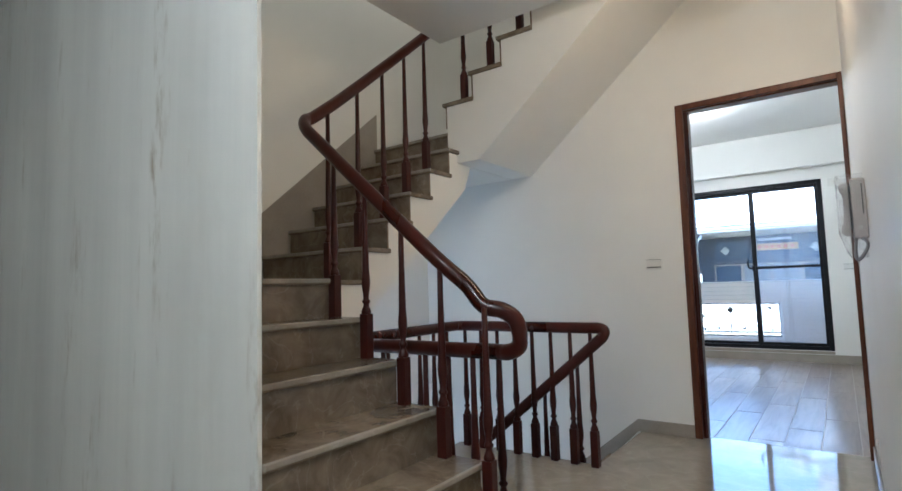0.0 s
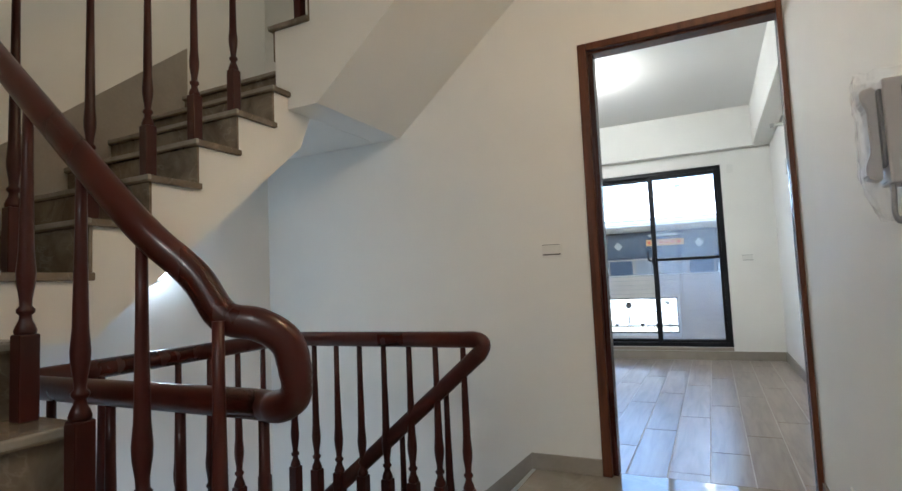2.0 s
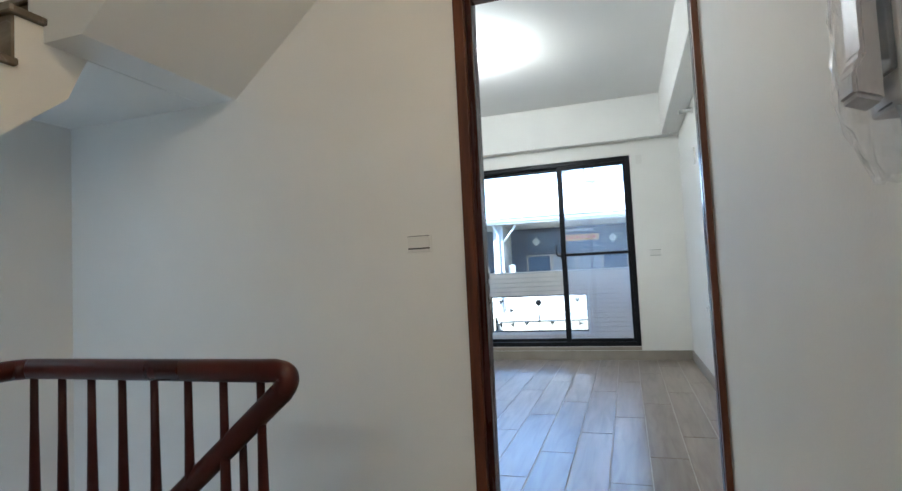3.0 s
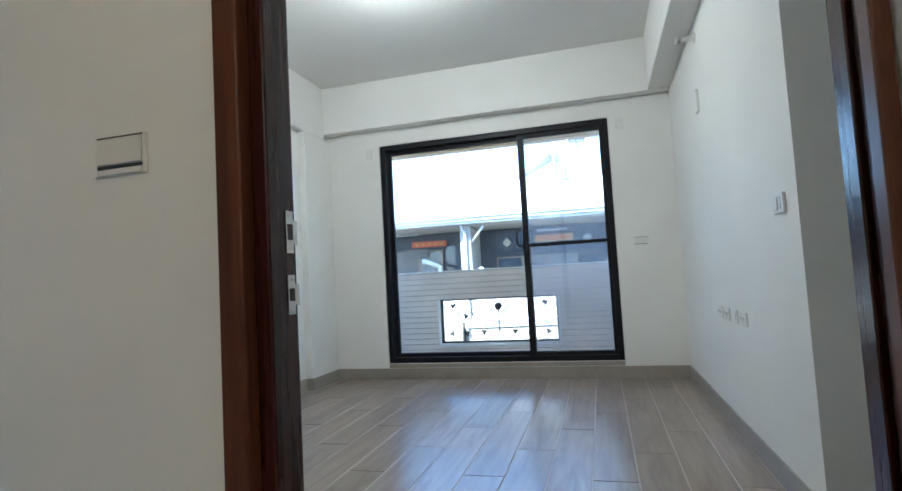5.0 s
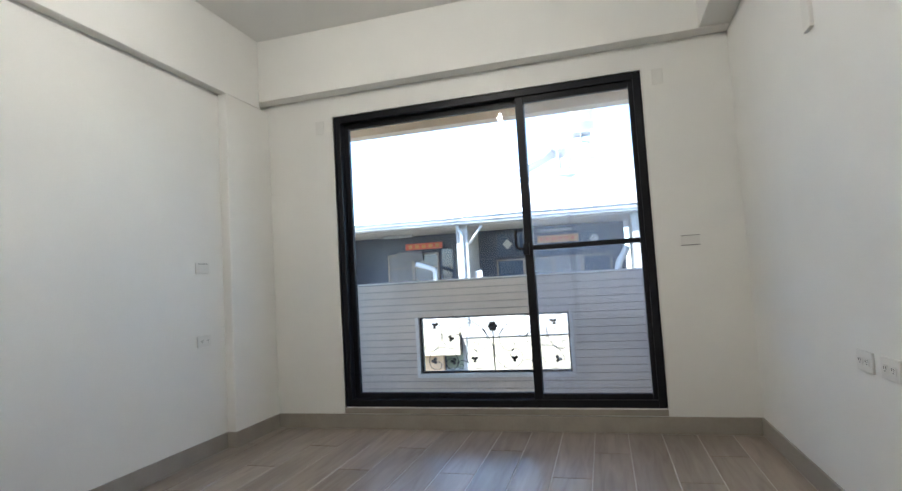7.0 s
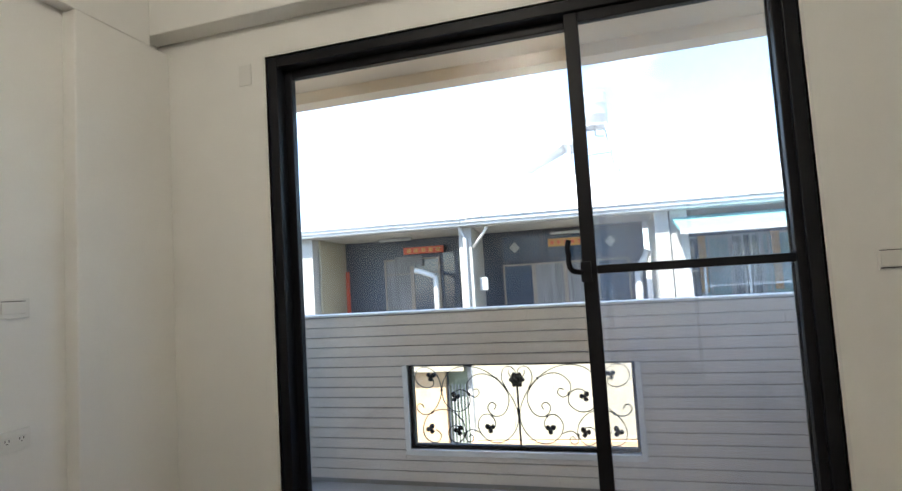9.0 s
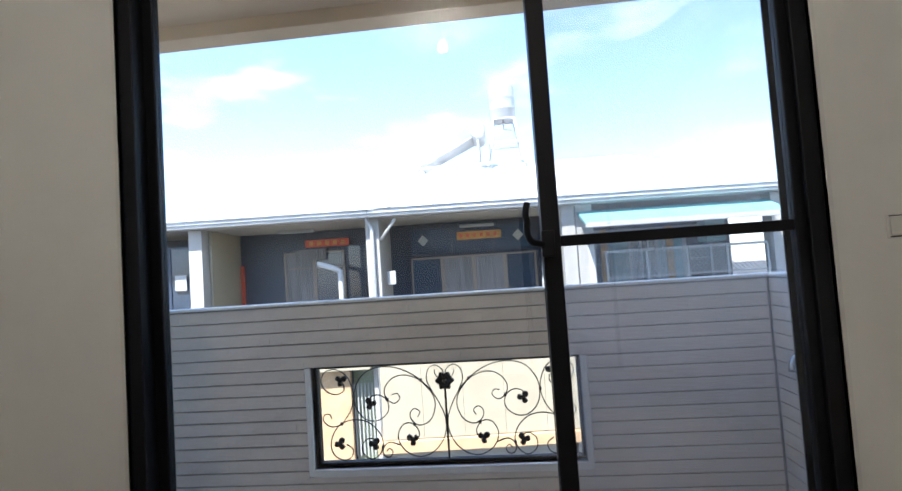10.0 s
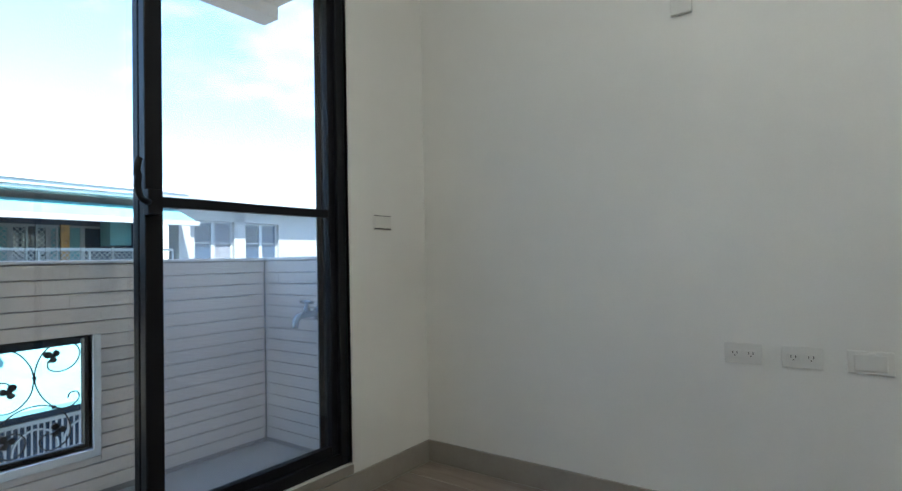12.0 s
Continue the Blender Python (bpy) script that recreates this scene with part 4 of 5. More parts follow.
part("pipe", tube(bmesh.new(), [(0, 0, 0), (-0.05, 0, 0), (-0.10, 0, -0.003)], 0.016, 12), PLASTIC, pipe)
part("flange", lathe(bmesh.new(), [(0.03, 0), (0.03, 0.006), (0.018, 0.010)], 14), PLASTIC, pipe).matrix_basis = pose(0, 0, 0, 0, -90, 0)
part("cap", tube(bmesh.new(), [(-0.085, 0, -0.002), (-0.115, 0, -0.003)], 0.021, 12), PLATE, pipe)

# ---------------------------------------------------------------- intercom in its plastic bag
ic = holder("intercom", pose(HX, -5.74, 1.305, 0, 0, -90) @ Matrix.Diagonal((0.80, 0.70, 1.05, 1.0)), "beige intercom handset in a crumpled clear plastic bag on the wall", "intercom")
# own axes: x towards the viewer along the wall, -y out from the wall
bm = boxes((-0.100, -0.062, -0.105, 0.0, 0.0, 0.105), bevel=0.006)
part("base", bm, BEIGE, ic)
# near-black block gives the shade between handset and base
part("cradle", boxes((-0.096, -0.072, -0.070, -0.006, -0.0625, 0.085), bevel=0.002), SLOT, ic, "dark strip standing in for shade behind the handset")
hs = bmesh.new()
prism(hs, [(-0.0725, -0.098), (-0.112, -0.088), (-0.112, -0.060), (-0.098, -0.045), (-0.098, 0.050), (-0.112, 0.066), (-0.112, 0.090), (-0.0725, 0.096)], 'x', -0.078, -0.022)
bmesh.ops.bevel(hs, geom=hs.edges[:], offset=0.005, segments=2, affect='EDGES')
part("handset", hs, BEIGE, ic, "beige handset lying on the base")
part("side_seam", boxes((-0.070, -0.0630, -0.100, -0.030, -0.0622, -0.098)), SLOT, ic)
# thin near-black strip for the shaded gap by the wall
part("vent_slot", boxes((0.0002, -0.018, -0.02, 0.001, -0.012, 0.085), bevel=0.0002), SLOT, ic, "dark strip standing in for shade at the wall side")
part("call_button", boxes((0.0, -0.040, -0.075, 0.003, -0.024, -0.060), bevel=0.001), PLATE, ic)
part("cord", tube(bmesh.new(), smooth_path([(-0.03, -0.052, -0.100), (-0.004, -0.058, -0.125), (0.010, -0.064, -0.165), (0.012, -0.052, -0.178), (0.010, -0.028, -0.160), (0.008, -0.010, -0.132), (0.002, -0.016, -0.112), (-0.02, -0.030, -0.104)], 6), 0.0075, 8), CORD, ic, "grey coiled cord")
bm = bmesh.new()
rows = []
rng = random.Random(4)
for i in range(17):
    z = 0.118 - 0.295 * i / 16
    low = max(0.0, (-0.10 - z) / 0.08)
    row = []
    for k in range(19):
        a = math.pi * k / 18
        x = -0.050 + math.cos(a) * (0.062 - 0.030 * low) * (0.95 + 0.14 * rng.random())
        y = -0.006 - math.sin(a) ** 0.45 * (0.116 - 0.040 * low) * (0.93 + 0.14 * rng.random())
        row.append(bm.verts.new((x, y, z + 0.008 * rng.random())))
    rows.append(row)
for a, b in zip(rows, rows[1:]):
    for k in range(18):
        bm.faces.new((a[k], a[k + 1], b[k + 1], b[k]))
bmesh.ops.solidify(bm, geom=bm.faces[:], thickness=0.0008)
bag = part("plastic_bag", bm, BAG, ic, "crumpled clear plastic bag")
bag.visible_shadow = False

# ---------------------------------------------------------------- lamps
dl = holder("ceiling_lamp", pose(-1.81, -1.98, CEIL_Z), "bare lit bulb in a short white holder under the ceiling", "ceiling lamp")
part("rose", lathe(bmesh.new(), [(0.012, -0.030), (0.030, -0.022), (0.042, -0.008), (0.044, 0.0)], 20), PLASTIC, dl)
part("holder", lathe(bmesh.new(), [(0.018, -0.118), (0.021, -0.112), (0.020, -0.070), (0.010, -0.060), (0.006, -0.030)], 16), PLATE, dl)
part("bulb", lathe(bmesh.new(), [(0.004, -0.200), (0.018, -0.194), (0.029, -0.176), (0.031, -0.160), (0.024, -0.138), (0.015, -0.1185)], 18), LAMP_GLOW, dl, "glowing warm bulb").visible_shadow = False
wl_ = holder("wall_lamp", pose(SX, -5.10, 1.18, 0, 90, 0), "round white wall lamp lit on the stair wall", "wall lamp")
part("base", lathe(bmesh.new(), [(0.072, 0.0), (0.072, 0.012), (0.05, 0.02)], 20), PLASTIC, wl_)
part("globe", lathe(bmesh.new(), [(0.03, 0.0205), (0.052, 0.035), (0.055, 0.055), (0.04, 0.075), (0.012, 0.084)], 18), LAMP_COOL, wl_, "glowing white bulb")
hl = holder("ceiling_lamp", pose(-0.55, -5.80, 2.81), "round white ceiling lamp over the landing", "ceiling lamp", "landing lamps")
part("ring", lathe(bmesh.new(), [(0.15, -0.03), (0.155, -0.02), (0.155, 0.0)], 24), PLASTIC, hl)
part("diffuser", lathe(bmesh.new(), [(0.05, -0.075), (0.11, -0.06), (0.14, -0.031)], 24), LAMP_FAINT, hl, "glowing white diffuser")
copy_thing(hl, pose(-1.0, -8.7, 2.81))

# ---------------------------------------------------------------- the lane and the houses opposite
GROUND = -6.6
thing("ground", boxes((-400, -300, GROUND - 0.3, 400, 600, GROUND)), ASPHALT, "grey asphalt lane and ground", "ground", kind="structure")
ROW = Matrix.Translation((-4.78, 11.8, 0)) @ pose(0, 0, 0, 0, 0, 5)
EAVE = 2.66


def opposite(name, u0, u1, label, back=2.3):
    """Shell of a row house: end piers, slabs, back wall of the open gallery, gutter and the storeys below."""
    h = holder(name, ROW, label, "house")
    w = u1 - u0
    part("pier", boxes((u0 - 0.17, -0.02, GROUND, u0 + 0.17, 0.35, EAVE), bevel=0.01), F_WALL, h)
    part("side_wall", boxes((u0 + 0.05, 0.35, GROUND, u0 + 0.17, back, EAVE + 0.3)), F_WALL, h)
    # dark blue colour stands in for the shade deep in the gallery
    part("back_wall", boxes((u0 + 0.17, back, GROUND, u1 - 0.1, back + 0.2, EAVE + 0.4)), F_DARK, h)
    part("slab", boxes((u0, 0.0, -0.55, u1, back, -0.35)), F_CREAM, h)
    part("gallery_ceiling", boxes((u0, 0.0, EAVE, u1, back, EAVE + 0.08)), F_WALL, h)
    part("gutter", boxes((u0 - 0.05, -0.32, EAVE + 0.02, u1 - 0.055, -0.02, EAVE + 0.10), (u0 - 0.05, -0.36, EAVE + 0.10, u1 - 0.055, -0.28, EAVE + 0.22), bevel=0.012), F_GUTTER, h)
    part("parapet", boxes((u0 + 0.17, 0.0, -0.35, u1 - 0.17, 0.14, 0.40), bevel=0.01), F_WALL, h)
    return h


def glazing(h, u0, u1, z0, z1, v, n, material=None, bars=(), frame=None):
    """A row of framed panes on the gallery's back wall."""
    f = 0.055
    step = (u1 - u0) / n
    for i in range(n):
        a, b = u0 + i * step, u0 + (i + 1) * step
        s = part("window", boxes((a, v - 0.06, z0, a + f, v, z1), (b - f, v - 0.06, z0, b, v, z1), (a + f, v - 0.06, z1 - f, b - f, v, z1), (a + f, v - 0.06, z0, b - f, v, z0 + f)), frame or F_DARK, h)
        m = material[i % len(material)] if material else F_GLASS
        part("pane", boxes((a + f, v - 0.03, z0 + f, b - f, v - 0.02, z1 - f)), m, s)
        for zb in bars:
            part("glazing_bar", boxes((a + f, v - 0.055, zb, b - f, v - 0.035, zb + 0.04)), frame or F_DARK, s)


def roof(h, outline_low, outline_high, material=F_ROOF):
    bm = bmesh.new()
    lo = [bm.verts.new(p) for p in outline_low]
    hi = [bm.verts.new(p) for p in outline_high]
    bm.faces.new(lo[::-1])
    k = len(lo)
    for i in range(k):
        bm.faces.new((lo[i], lo[(i + 1) % k], hi[(i + 1) % k], hi[i]))
    bm.faces.new(hi)
    bmesh.ops.remove_doubles(bm, verts=bm.verts[:], dist=0.001)
    bmesh.ops.recalc_face_normals(bm, faces=bm.faces[:])
    return part("roof", bm, material, h, "white painted sheet roof")


BRONZE = mat("far_bronze_frame", (0.24, 0.20, 0.165), rough=0.45, vary=0.1, fine=0.05)
PALE = mat("far_pale_frame", (0.38, 0.39, 0.38), rough=0.45, vary=0.06, fine=0.05)
# house with the side wall seen and a red banner
h1 = opposite("row_house", -4.55, 0.0, "white row house with an open upper gallery and a red banner")
part("side_panel", boxes((-4.36, 0.352, -0.34, -4.30, 2.25, EAVE)), F_CREAM, h1)
glazing(h1, -3.0, -1.2, 0.2, 2.05, 2.24, 2, (F_CURTAIN, F_GLASS), (1.55,), BRONZE)
glazing(h1, -1.15, -0.2, 0.2, 2.2, 2.24, 2, (F_GLASS,), (1.2,))
part("banner", boxes((-2.30, 2.02, 2.17, -1.02, 2.06, 2.38), bevel=0.006), F_RED, h1, "red new-year banner with gold marks")
for k in range(5):
    part("banner_mark", boxes((-2.19 + 0.235 * k, 2.012, 2.215, -2.07 + 0.235 * k, 2.0195, 2.335)), F_GOLD, h1)
part("sign", boxes((-2.62, 2.08, 1.80, -1.72, 2.12, 2.12)), F_CURTAIN, h1, "grey board under the banner")
part("ceiling_light", boxes((-2.9, 1.5, EAVE - 0.09, -1.9, 1.62, EAVE - 0.002), bevel=0.01), PALE, h1)
part("bent_pipe", tube(bmesh.new(), smooth_path([(-1.0, 0.6, -0.35), (-1.0, 0.6, 1.25), (-1.05, 0.6, 1.42), (-1.45, 0.6, 1.58), (-1.6, 0.6, 1.62)], 5), 0.075, 10), F_GUTTER, h1, "grey bent exhaust pipe")
part("red_post", boxes((-4.28, 2.12, 0.0, -4.18, 2.2, 1.75)), F_RED, h1)
# house with the gold banner
h2 = opposite("row_house", 0.0, 5.0, "white row house with an open upper gallery and a gold banner")
part("pipe", tube(bmesh.new(), [(0.0, -0.10, GROUND), (0.0, -0.10, EAVE - 0.3), (-0.12, -0.16, EAVE + 0.02)], 0.05, 10), F_GUTTER, h2, "white rain pipe")
part("brace", tube(bmesh.new(), [(0.22, -0.03, EAVE - 0.55), (0.62, -0.2, EAVE - 0.06)], 0.045, 8), F_WALL, h2)
glazing(h2, 0.75, 4.45, 0.2, 1.65, 2.24, 4, (F_GLASS, F_CURTAIN, F_CURTAIN, F_GLASS), (), BRONZE)
glazing(h2, 0.75, 4.45, 1.72, 2.55, 2.24, 3, (F_GLASS,), (), F_DARK)
part("banner", boxes((2.15, 2.02, 2.10, 3.45, 2.06, 2.33), bevel=0.006), F_GOLD, h2, "gold and red new-year banner")
for k in range(6):
    part("banner_mark", boxes((2.22 + 0.20 * k, 2.012, 2.16, 2.32 + 0.20 * k, 2.0195, 2.27)), F_RED, h2)
part("ceiling_light", boxes((2.25, 1.85, 2.44, 3.25, 1.95, 2.52), bevel=0.012), PALE, h2, "white tube lamp")
for u in (1.15, 3.95):
    bm = bmesh.new()
    prism(bm, [(u, 1.98), (u + 0.16, 2.15), (u, 2.32), (u - 0.16, 2.15)], 'y', 2.12, 2.16)
    part("paper_diamond", bm, PALE, h2, "pale diamond-shaped paper charm")
part("meter_box", boxes((0.28, 0.30, 0.95, 0.50, 0.36, 1.30), bevel=0.01), PALE, h2)
part("exhaust_pipe", tube(bmesh.new(), smooth_path([(4.45, 0.7, -0.35), (4.45, 0.7, 1.1), (4.62, 0.7, 1.5), (4.75, 0.7, 1.75)], 5), 0.10, 10), F_GUTTER, h2, "grey bent exhaust pipe")
# house with the teal awning
h3 = opposite("row_house", 5.0, 10.3, "white row house with a teal awning over its gallery")
bm = bmesh.new()
prism(bm, [(-0.9, EAVE - 0.62), (-0.9, EAVE - 0.57), (0.05, EAVE - 0.15), (0.05, EAVE - 0.25)], 'x', 5.25, 10.1)
part("awning", bm, F_TEAL, h3, "faded teal sheet awning")
part("awning_edge", boxes((5.22, -0.95, EAVE - 0.66, 10.13, -0.90, EAVE - 0.54), bevel=0.01), PALE, h3)
glazing(h3, 5.6, 9.6, 0.2, 2.1, 2.24, 5, (F_GLASS, F_TEAL), (1.1,), PALE)
for u in (6.3, 8.2):
    part("couplet", boxes((u, 1.98, 0.5, u + 0.2, 2.02, 2.1)), F_GOLD, h3, "orange paper couplet strip")
pier = part("tile_pier", boxes((5.205, 0.005, -0.34, 5.615, 0.30, EAVE)), F_GUTTER, h3, "white tiled pier")
for k in range(27):
    part("tile_course", boxes((5.20, -0.004, 0.402 + 0.081 * k, 5.44, 0.06, 0.474 + 0.081 * k), bevel=0.003), F_WALL, pier)
mesh_bm = bmesh.new()
for k in range(34):
    u = 6.0 + 0.115 * k
    for du in (0.62, -0.62):
        a, b = (u, 0.07, 0.74), (u + du, 0.07, 1.38)
        if 5.95 <= b[0] <= 9.9:
            bar(mesh_bm, [a, b], 0.009)
part("mesh_rail", mesh_bm, PALE, h3, "white diamond mesh railing")
for k in range(5):
    part("rail_post", boxes((5.9 + 1.02 * k, 0.05, 0.40, 5.95 + 1.02 * k, 0.09, 1.38)), PALE, h3)
for u0, u1 in ((6.56, 7.50), (7.66, 8.16)):      # security mesh before the windows
    screen_bm = bmesh.new()
    bm_box(screen_bm, u0, 2.02, 0.35, u0 + 0.05, 2.06, 2.06)
    bm_box(screen_bm, u1 - 0.05, 2.02, 0.35, u1, 2.06, 2.06)
    bm_box(screen_bm, u0 + 0.05, 2.02, 2.01, u1 - 0.05, 2.06, 2.06)
    span = 1.66
    for k in range(int((u1 - u0 + span) / 0.13)):
        for way in (1, -1):
            a0 = u0 - span + 0.13 * k if way == 1 else u0 + 0.13 * k
            t0, t1 = sorted(((u0 - a0) / (way * span), (u1 - a0) / (way * span)))
            t0, t1 = max(t0, 0.0), min(t1, 1.0)
            if t1 - t0 > 0.02:
                bar(screen_bm, [(a0 + way * span * t0, 2.04, 0.35 + span * t0), (a0 + way * span * t1, 2.04, 0.35 + span * t1)], 0.010)
    part("security_mesh", screen_bm, PALE, h3, "pale diamond security mesh")
part("rail_bar", boxes((5.9, 0.04, 1.38, 10.0, 0.10, 1.44), (5.9, 0.04, 0.72, 10.0, 0.10, 0.76)), PALE, h3)
part("air_conditioner", boxes((9.0, 1.2, 1.55, 9.55, 1.7, 2.2), bevel=0.02), F_TEAL, h3)
# plain house at the end of the row
h4 = opposite("row_house", 10.3, 15.5, "pale row house with small white-framed windows", back=0.8)
part("front_wall", boxes((10.45, 0.15, -0.35, 15.4, 0.35, 1.05), (10.45, 0.15, 1.05, 10.7, 0.35, EAVE), (12.0, 0.15, 1.05, 12.4, 0.35, EAVE), (13.7, 0.15, 1.05, 15.4, 0.35, EAVE), (10.7, 0.15, 2.25, 13.7, 0.35, EAVE)), F_WALL, h4)
glazing(h4, 10.7, 12.0, 1.05, 2.25, 0.32, 2, (F_GLASS, F_CURTAIN), (1.6,), PALE)
glazing(h4, 12.4, 13.7, 1.05, 2.25, 0.32, 2, (F_GLASS,), (1.6,), PALE)
# house at the near end
h0 = opposite("row_house", -9.4, -4.55, "white row house with dark upper windows")
glazing(h0, -7.5, -4.8, 0.4, 2.3, 0.45, 4, (F_CURTAIN, F_GLASS), (1.5,), F_DARK)
part("paper_notice", boxes((-5.3, 0.36, 1.15, -5.0, 0.38, 1.55)), PALE, h0)
part("banner", boxes((-6.9, 0.34, 1.72, -6.3, 0.37, 1.90)), F_GOLD, h0)
# roofs
E0 = EAVE + 0.22
roof(h2, [(0.1, -0.4, E0), (10.2, -0.4, E0), (10.2, 8, E0), (0.1, 8, E0)], [(2.0, 3.6, E0 + 1.68), (7.9, 3.6, E0 + 1.68), (7.9, 3.8, E0 + 1.68), (2.0, 3.8, E0 + 1.68)])
for k in range(9):
    u = 0.5 + 1.1 * k
    top = 2.0 + (u - 0.1) * 5.9 / 10.1
    part("roof_seam", tube(bmesh.new(), [(u, -0.40, E0 + 0.01), (top, 3.6, E0 + 1.695)], 0.018, 6), F_ROOF, h2)
roof(h1, [(-9.4, -0.4, E0 - 0.02), (0.08, -0.4, E0 - 0.02), (0.08, 8, E0 - 0.02), (-9.4, 8, E0 - 0.02)], [(-9.4, 3.6, E0 + 0.28), (0.08, 3.6, E0 + 0.28), (0.08, 8, E0 + 0.28), (-9.4, 8, E0 + 0.28)], F_GUTTER)
roof(h4, [(10.22, -0.4, E0 - 0.1), (15.8, -0.4, E0 - 0.1), (15.8, 8, E0 - 0.1), (10.22, 8, E0 - 0.1)], [(10.22, 3.6, E0 + 0.5), (14.4, 3.6, E0 + 0.5), (14.4, 3.8, E0 + 0.5), (10.22, 3.8, E0 + 0.5)])
part("roof_dome", lathe(bmesh.new(), [(0.30, 0), (0.26, 0.12), (0.14, 0.22), (0.03, 0.25)], 14, (-0.7, 3.0, E0 + 0.25)), F_ROOF, h1)

# storey below, seen through the grille
for k in range(6):
    part("blind_panel", boxes((0.05 + 1.0 * k, -0.42, -2.80, 1.044 + 1.0 * k, -0.36, -0.62), bevel=0.004), F_CREAM, h2, "cream sun blind panel")
part("cornice", boxes((-0.1, -0.45, -0.60, 6.08, 0.0, -0.34), bevel=0.02), F_WALL, h2)
part("ledge", boxes((-0.1, -0.5, -3.12, 6.08, 0.0, -2.82), bevel=0.02), F_TAN, h2)
part("wall_below", boxes((0.05, 0.0, GROUND, 4.75, 0.15, -3.14)), F_WALL, h2)
part("beam", boxes((-4.5, -0.3, -1.1, -0.2, 0.0, -0.45), bevel=0.02), F_CREAM, h1)
part("tan_wall", boxes((-2.4, -0.05, GROUND, -0.75, 0.12, -1.1), bevel=0.02), F_TAN, h1, "orange-tan tiled wall")
part("green_wall", boxes((-0.74, 0.3, GROUND, -0.17, 0.5, -1.1)), F_GREEN, h1)
for k in range(6):
    part("railing_bar", boxes((-0.72 + 0.09 * k, 0.1, -3.3, -0.69 + 0.09 * k, 0.13, -1.5)), PALE, h1)
bm = bmesh.new()
prism(bm, [(-0.95, -1.9), (-0.95, -1.82), (0.0, -0.75), (0.0, -0.9)], 'x', 5.85, 10.2)
part("awning", bm, F_TEAL, h3, "teal sheet awning of the lower storey")
for k in range(42):
    u = 5.35 + 0.115 * k
    part("railing_bar", boxes((u, -0.12, -3.4, u + 0.03, -0.09, -2.3)), PALE, h3)
for k in range(5):
    c = 5.85 + 0.95 * k
    bar_bm = bar(bmesh.new(), [(c + 0.42 * math.cos(a), -0.14, -2.85 + 0.42 * math.sin(a)) for a in [2 * math.pi * i / 20 for i in range(21)]], 0.025)
    part("railing_ring", bar_bm, PALE, h3)
part("railing_top", boxes((5.3, -0.15, -2.32, 10.2, -0.07, -2.24), (5.3, -0.15, -3.46, 10.2, -0.07, -3.38)), PALE, h3)
part("wall_below", boxes((5.2, 0.5, GROUND, 10.2, 0.7, -0.9)), F_GLASS, h3)

# ---------------------------------------------------------------- water tank and solar heater on the opposite roof
RZ0 = E0 + 1.50
TB = pose(-1.2, 15.55, RZ0)
tank = holder("water_tank", TB, "galvanised water tank on a white steel stand on the roof", "water tank")
part("tank", lathe(bmesh.new(), [(0.40, 1.55), (0.42, 1.58), (0.42, 1.85), (0.432, 1.87), (0.42, 1.89), (0.42, 2.20), (0.432, 2.22), (0.42, 2.24), (0.42, 2.55), (0.36, 2.64), (0.10, 2.68)], 28), TANK, tank)
for sx in (-1, 1):
    for sy in (-1, 1):
        part("leg", tube(bmesh.new(), [(0.58 * sx, 0.58 * sy, 0), (0.33 * sx, 0.33 * sy, 1.52)], 0.035, 8), F_ROOF, tank)
for z, r in ((0.12, 0.56), (0.75, 0.46), (1.53, 0.34)):
    part("stand_ring", tube(bmesh.new(), [(-r, -r, z), (r, -r, z), (r, r, z), (-r, r, z), (-r, -r, z)], 0.028, 6), F_ROOF, tank)
part("drain_pipe", tube(bmesh.new(), [(0.0, 0, 1.56), (0.0, 0, 1.25), (0.25, 0, 1.2)], 0.03, 8), TANK, tank)
solar = holder("solar_heater", pose(-3.95, 15.4, RZ0), "solar water heater with glass tubes and a round tank", "solar heater")
for k in range(7):
    part("tube", tube(bmesh.new(), [(0.05, 0.16 * k - 0.5, 0.12), (1.75, 0.16 * k - 0.5, 0.92)], 0.045, 8), TANK, solar)
part("boiler", lathe(bmesh.new(), [(0.20, -0.7), (0.25, -0.66), (0.25, 0.66), (0.20, 0.7)], 20), TANK, solar).matrix_basis = pose(1.92, 0, 1.12, 90, 0, 0)
for y in (-0.6, 0.6):
    part("frame_bar", tube(bmesh.new(), [(0.0, y, 0.06), (3.0, y, 0.06)], 0.035, 6), F_ROOF, solar)
    part("frame_post", tube(bmesh.new(), [(1.92, y, 0.0), (1.92, y, 0.95)], 0.03, 6), F_ROOF, solar)
    part("frame_post", tube(bmesh.new(), [(0.0, y, -0.05), (0.0, y, 0.2)], 0.05, 6), F_ROOF, solar)

# ---------------------------------------------------------------- tiles of the balcony walls
TW, TH = 0.238, 0.0585
tile_meshes = {}


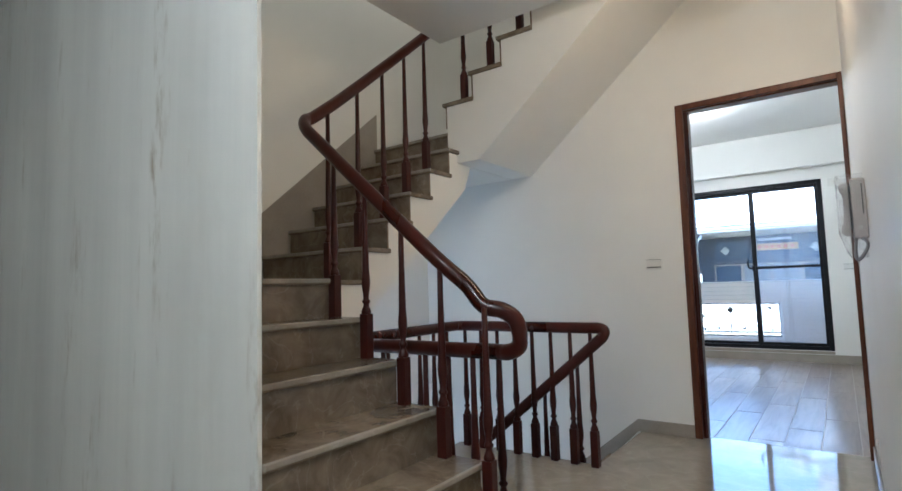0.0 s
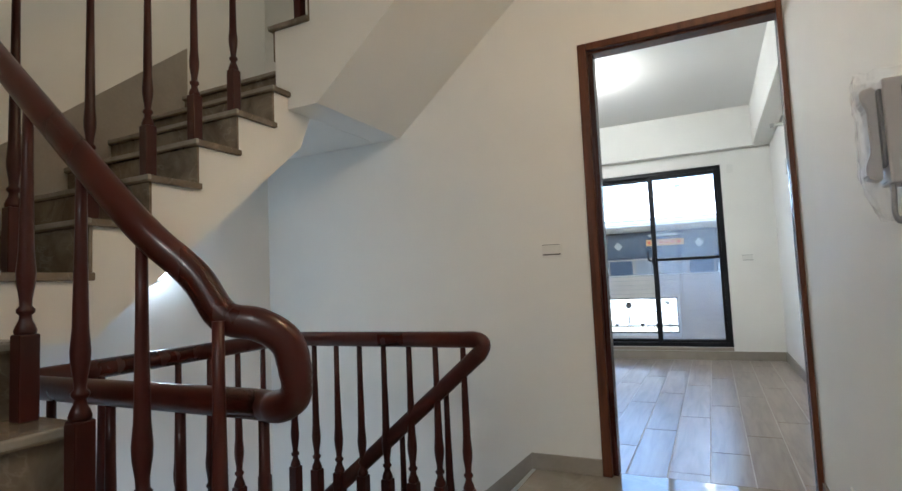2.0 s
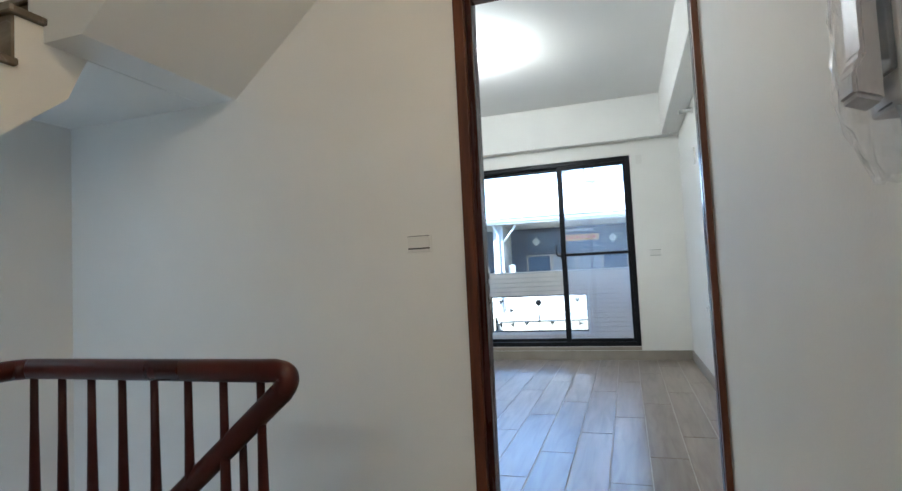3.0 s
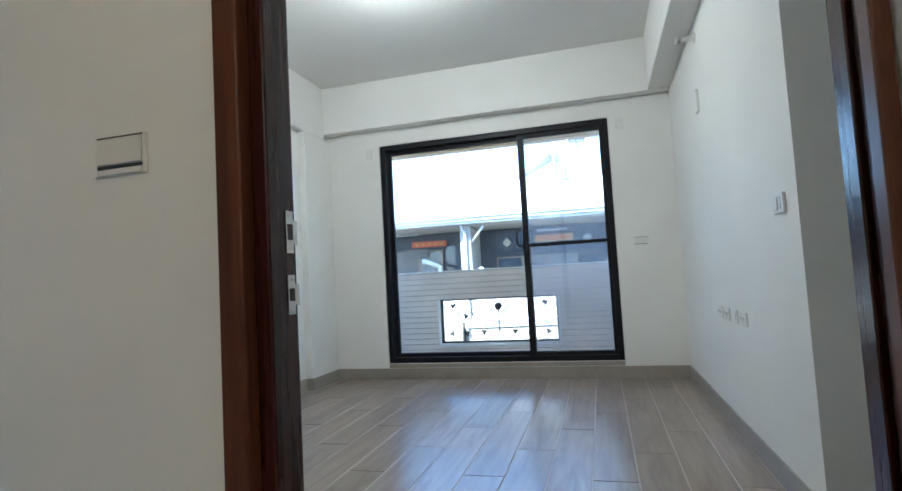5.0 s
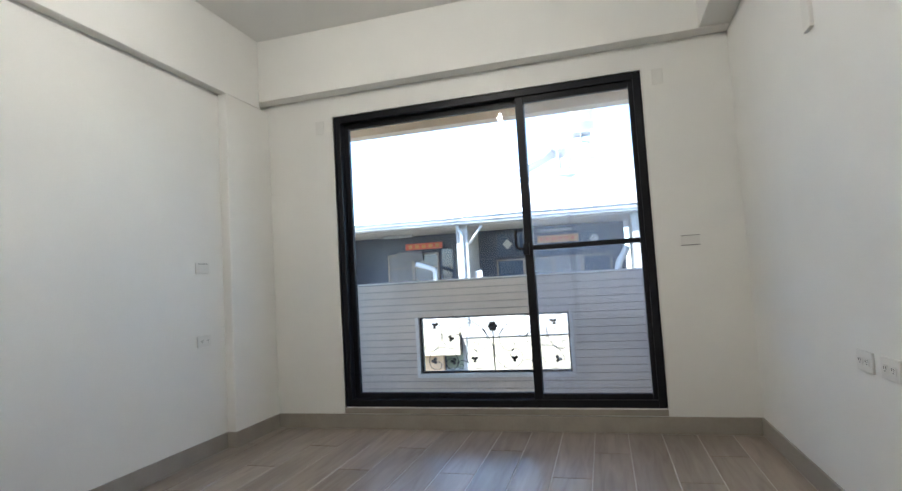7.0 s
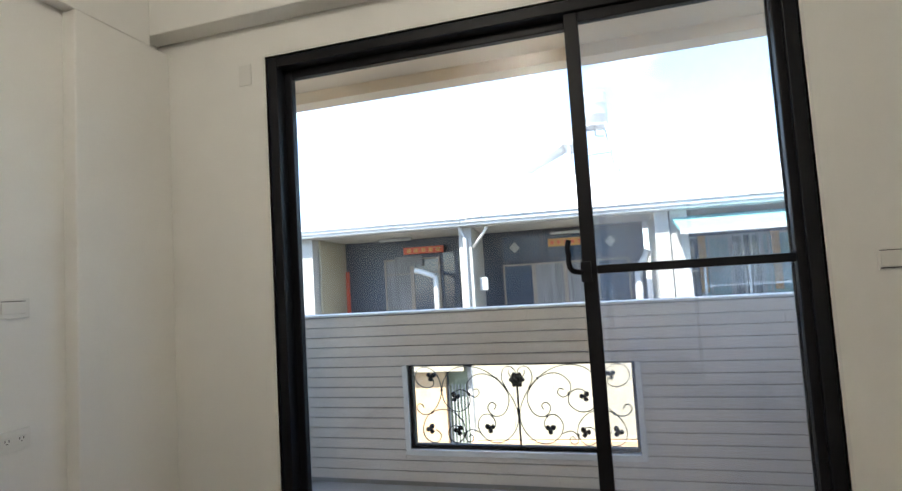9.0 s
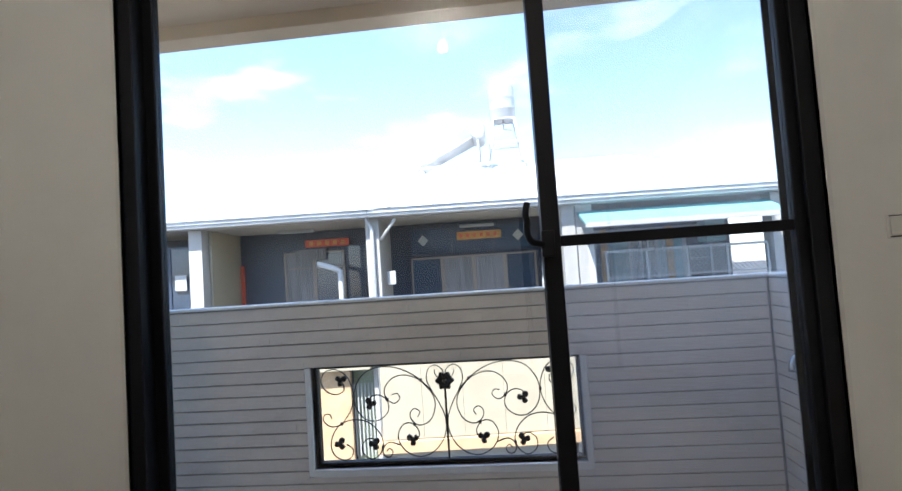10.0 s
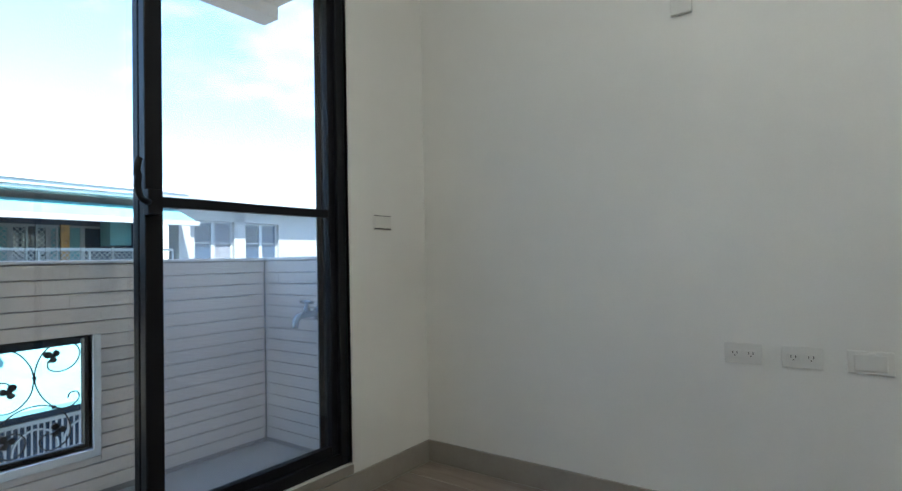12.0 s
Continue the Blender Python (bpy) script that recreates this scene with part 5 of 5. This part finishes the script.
def tile(parent, m, w, h):
    key = (round(w, 3), round(h, 3))
    if key not in tile_meshes:
        me = bpy.data.meshes.new("tile")
        e, d = 0.002, 0.010
        w, h = key
        me.from_pydata([(0, 0, 0), (w, 0, 0), (w, 0, h), (0, 0, h), (0.0003, -d, e), (w - 0.0003, -d, e), (w - 0.0003, -d, h - e), (0.0003, -d, h - e)], [],
                       [(0, 1, 5, 4), (1, 2, 6, 5), (2, 3, 7, 6), (3, 0, 4, 7), (4, 5, 6, 7)])
        me.materials.append(BAL_TILE)
        tile_meshes[key] = me
    ob = new("tile", tile_meshes[key])
    ob.matrix_basis = m
    ob.parent = parent


rows_n = int((BT - 0.014) / (TH + 0.0035))
for r in range(rows_n):
    z = BT - 0.018 - (r + 1) * (TH + 0.0035)
    x = BX1 - 0.012 - (0.12 if r % 2 else 0.0)
    spans = []
    while x > -3.6:
        spans.append((max(x - TW, -3.6), x - 0.0003))
        x -= TW
    if r % 2:
        spans.append((BX1 - 0.132 + 0.0005, BX1 - 0.013))
    for a, b in spans:
        cuts = [(a, b)]
        if z < GZ1 + 0.0 and z + TH > GZ0 - 0.035:
            cuts = [(a, min(b, GX0 - 0.031)), (max(a, GX1 + 0.031), b)]
            c, d = max(a, GX0 - 0.031), min(b, GX1 + 0.031)
            if d - c > 0.004 and z + TH > GZ1 + 0.006:
                tile(parapet, pose(c, BY + 0.008, GZ1 + 0.001), d - c, z + TH - GZ1 - 0.001)
            if d - c > 0.004 and z < GZ0 - 0.041:
                tile(parapet, pose(c, BY + 0.008, z), d - c, GZ0 - 0.036 - z)
        for c, d in cuts:
            if d - c > 0.012:
                tile(parapet, pose(c, BY + 0.008, z), d - c, TH)
    y = BY - 0.003 - (0.12 if r % 2 else 0.0)
    if r % 2:
        tile(side_par, pose(BX1 + 0.008, BY - 0.003, z, 0, 0, -90), 0.1195, TH)
    while y > 0.17:
        y0 = max(y - TW, 0.16)
        tile(side_par, pose(BX1 + 0.008, y - 0.0003, z, 0, 0, -90), y - 0.0003 - y0, TH)
        y -= TW
# ---------------------------------------------------------------- plank tiles of the room's floor
PW, PL, JOINT = 0.200, 1.20, 0.0055
plank_meshes = {}


def plank(x0, x1, y0, y1):
    key = (round(x1 - x0, 3), round(y1 - y0, 3))
    if key not in plank_meshes:
        w, d = key
        me = bpy.data.meshes.new("plank")
        e = 0.0015
        vs = [(0, 0, -0.008), (w, 0, -0.008), (w, d, -0.008), (0, d, -0.008), (0, 0, -e), (w, 0, -e), (w, d, -e), (0, d, -e), (e, e, 0), (w - e, e, 0), (w - e, d - e, 0), (e, d - e, 0)]
        fs = [(0, 1, 5, 4), (1, 2, 6, 5), (2, 3, 7, 6), (3, 0, 4, 7), (4, 5, 9, 8), (5, 6, 10, 9), (6, 7, 11, 10), (7, 4, 8, 11), (8, 9, 10, 11)]
        me.from_pydata(vs, [], fs)
        me.materials.append(PLANK)
        plank_meshes[key] = me
    ob = new("plank", plank_meshes[key])
    ob.matrix_basis = pose(x0, y0, 0)
    ob.parent = floor_room


col, x = 0, RX + 0.026
while x > LX + 0.02:
    x0, x1 = max(x - PW, LX + 0.012), min(x - JOINT, RX - 0.013)
    y1 = -0.012 - [0, 0.4, 0.8][col % 3]
    if y1 < -0.02:
        plank(x0, x1, y1 + JOINT, -0.012)
    while y1 > DY1 + 0.02:
        y0 = max(y1 - PL, DY1 - 0.03)
        plank(x0, x1, y0, y1)
        y1 = y0 - JOINT
    x -= PW
    col += 1
col, x = 0, RX - 0.012 + PW
while x < AX:
    plank(x - PW, x - JOINT, DY1 - 0.03, DY1 + 0.55)
    plank(x - PW, x - JOINT, DY1 + 0.55 + JOINT, ALC_Y - 0.012)
    x += PW
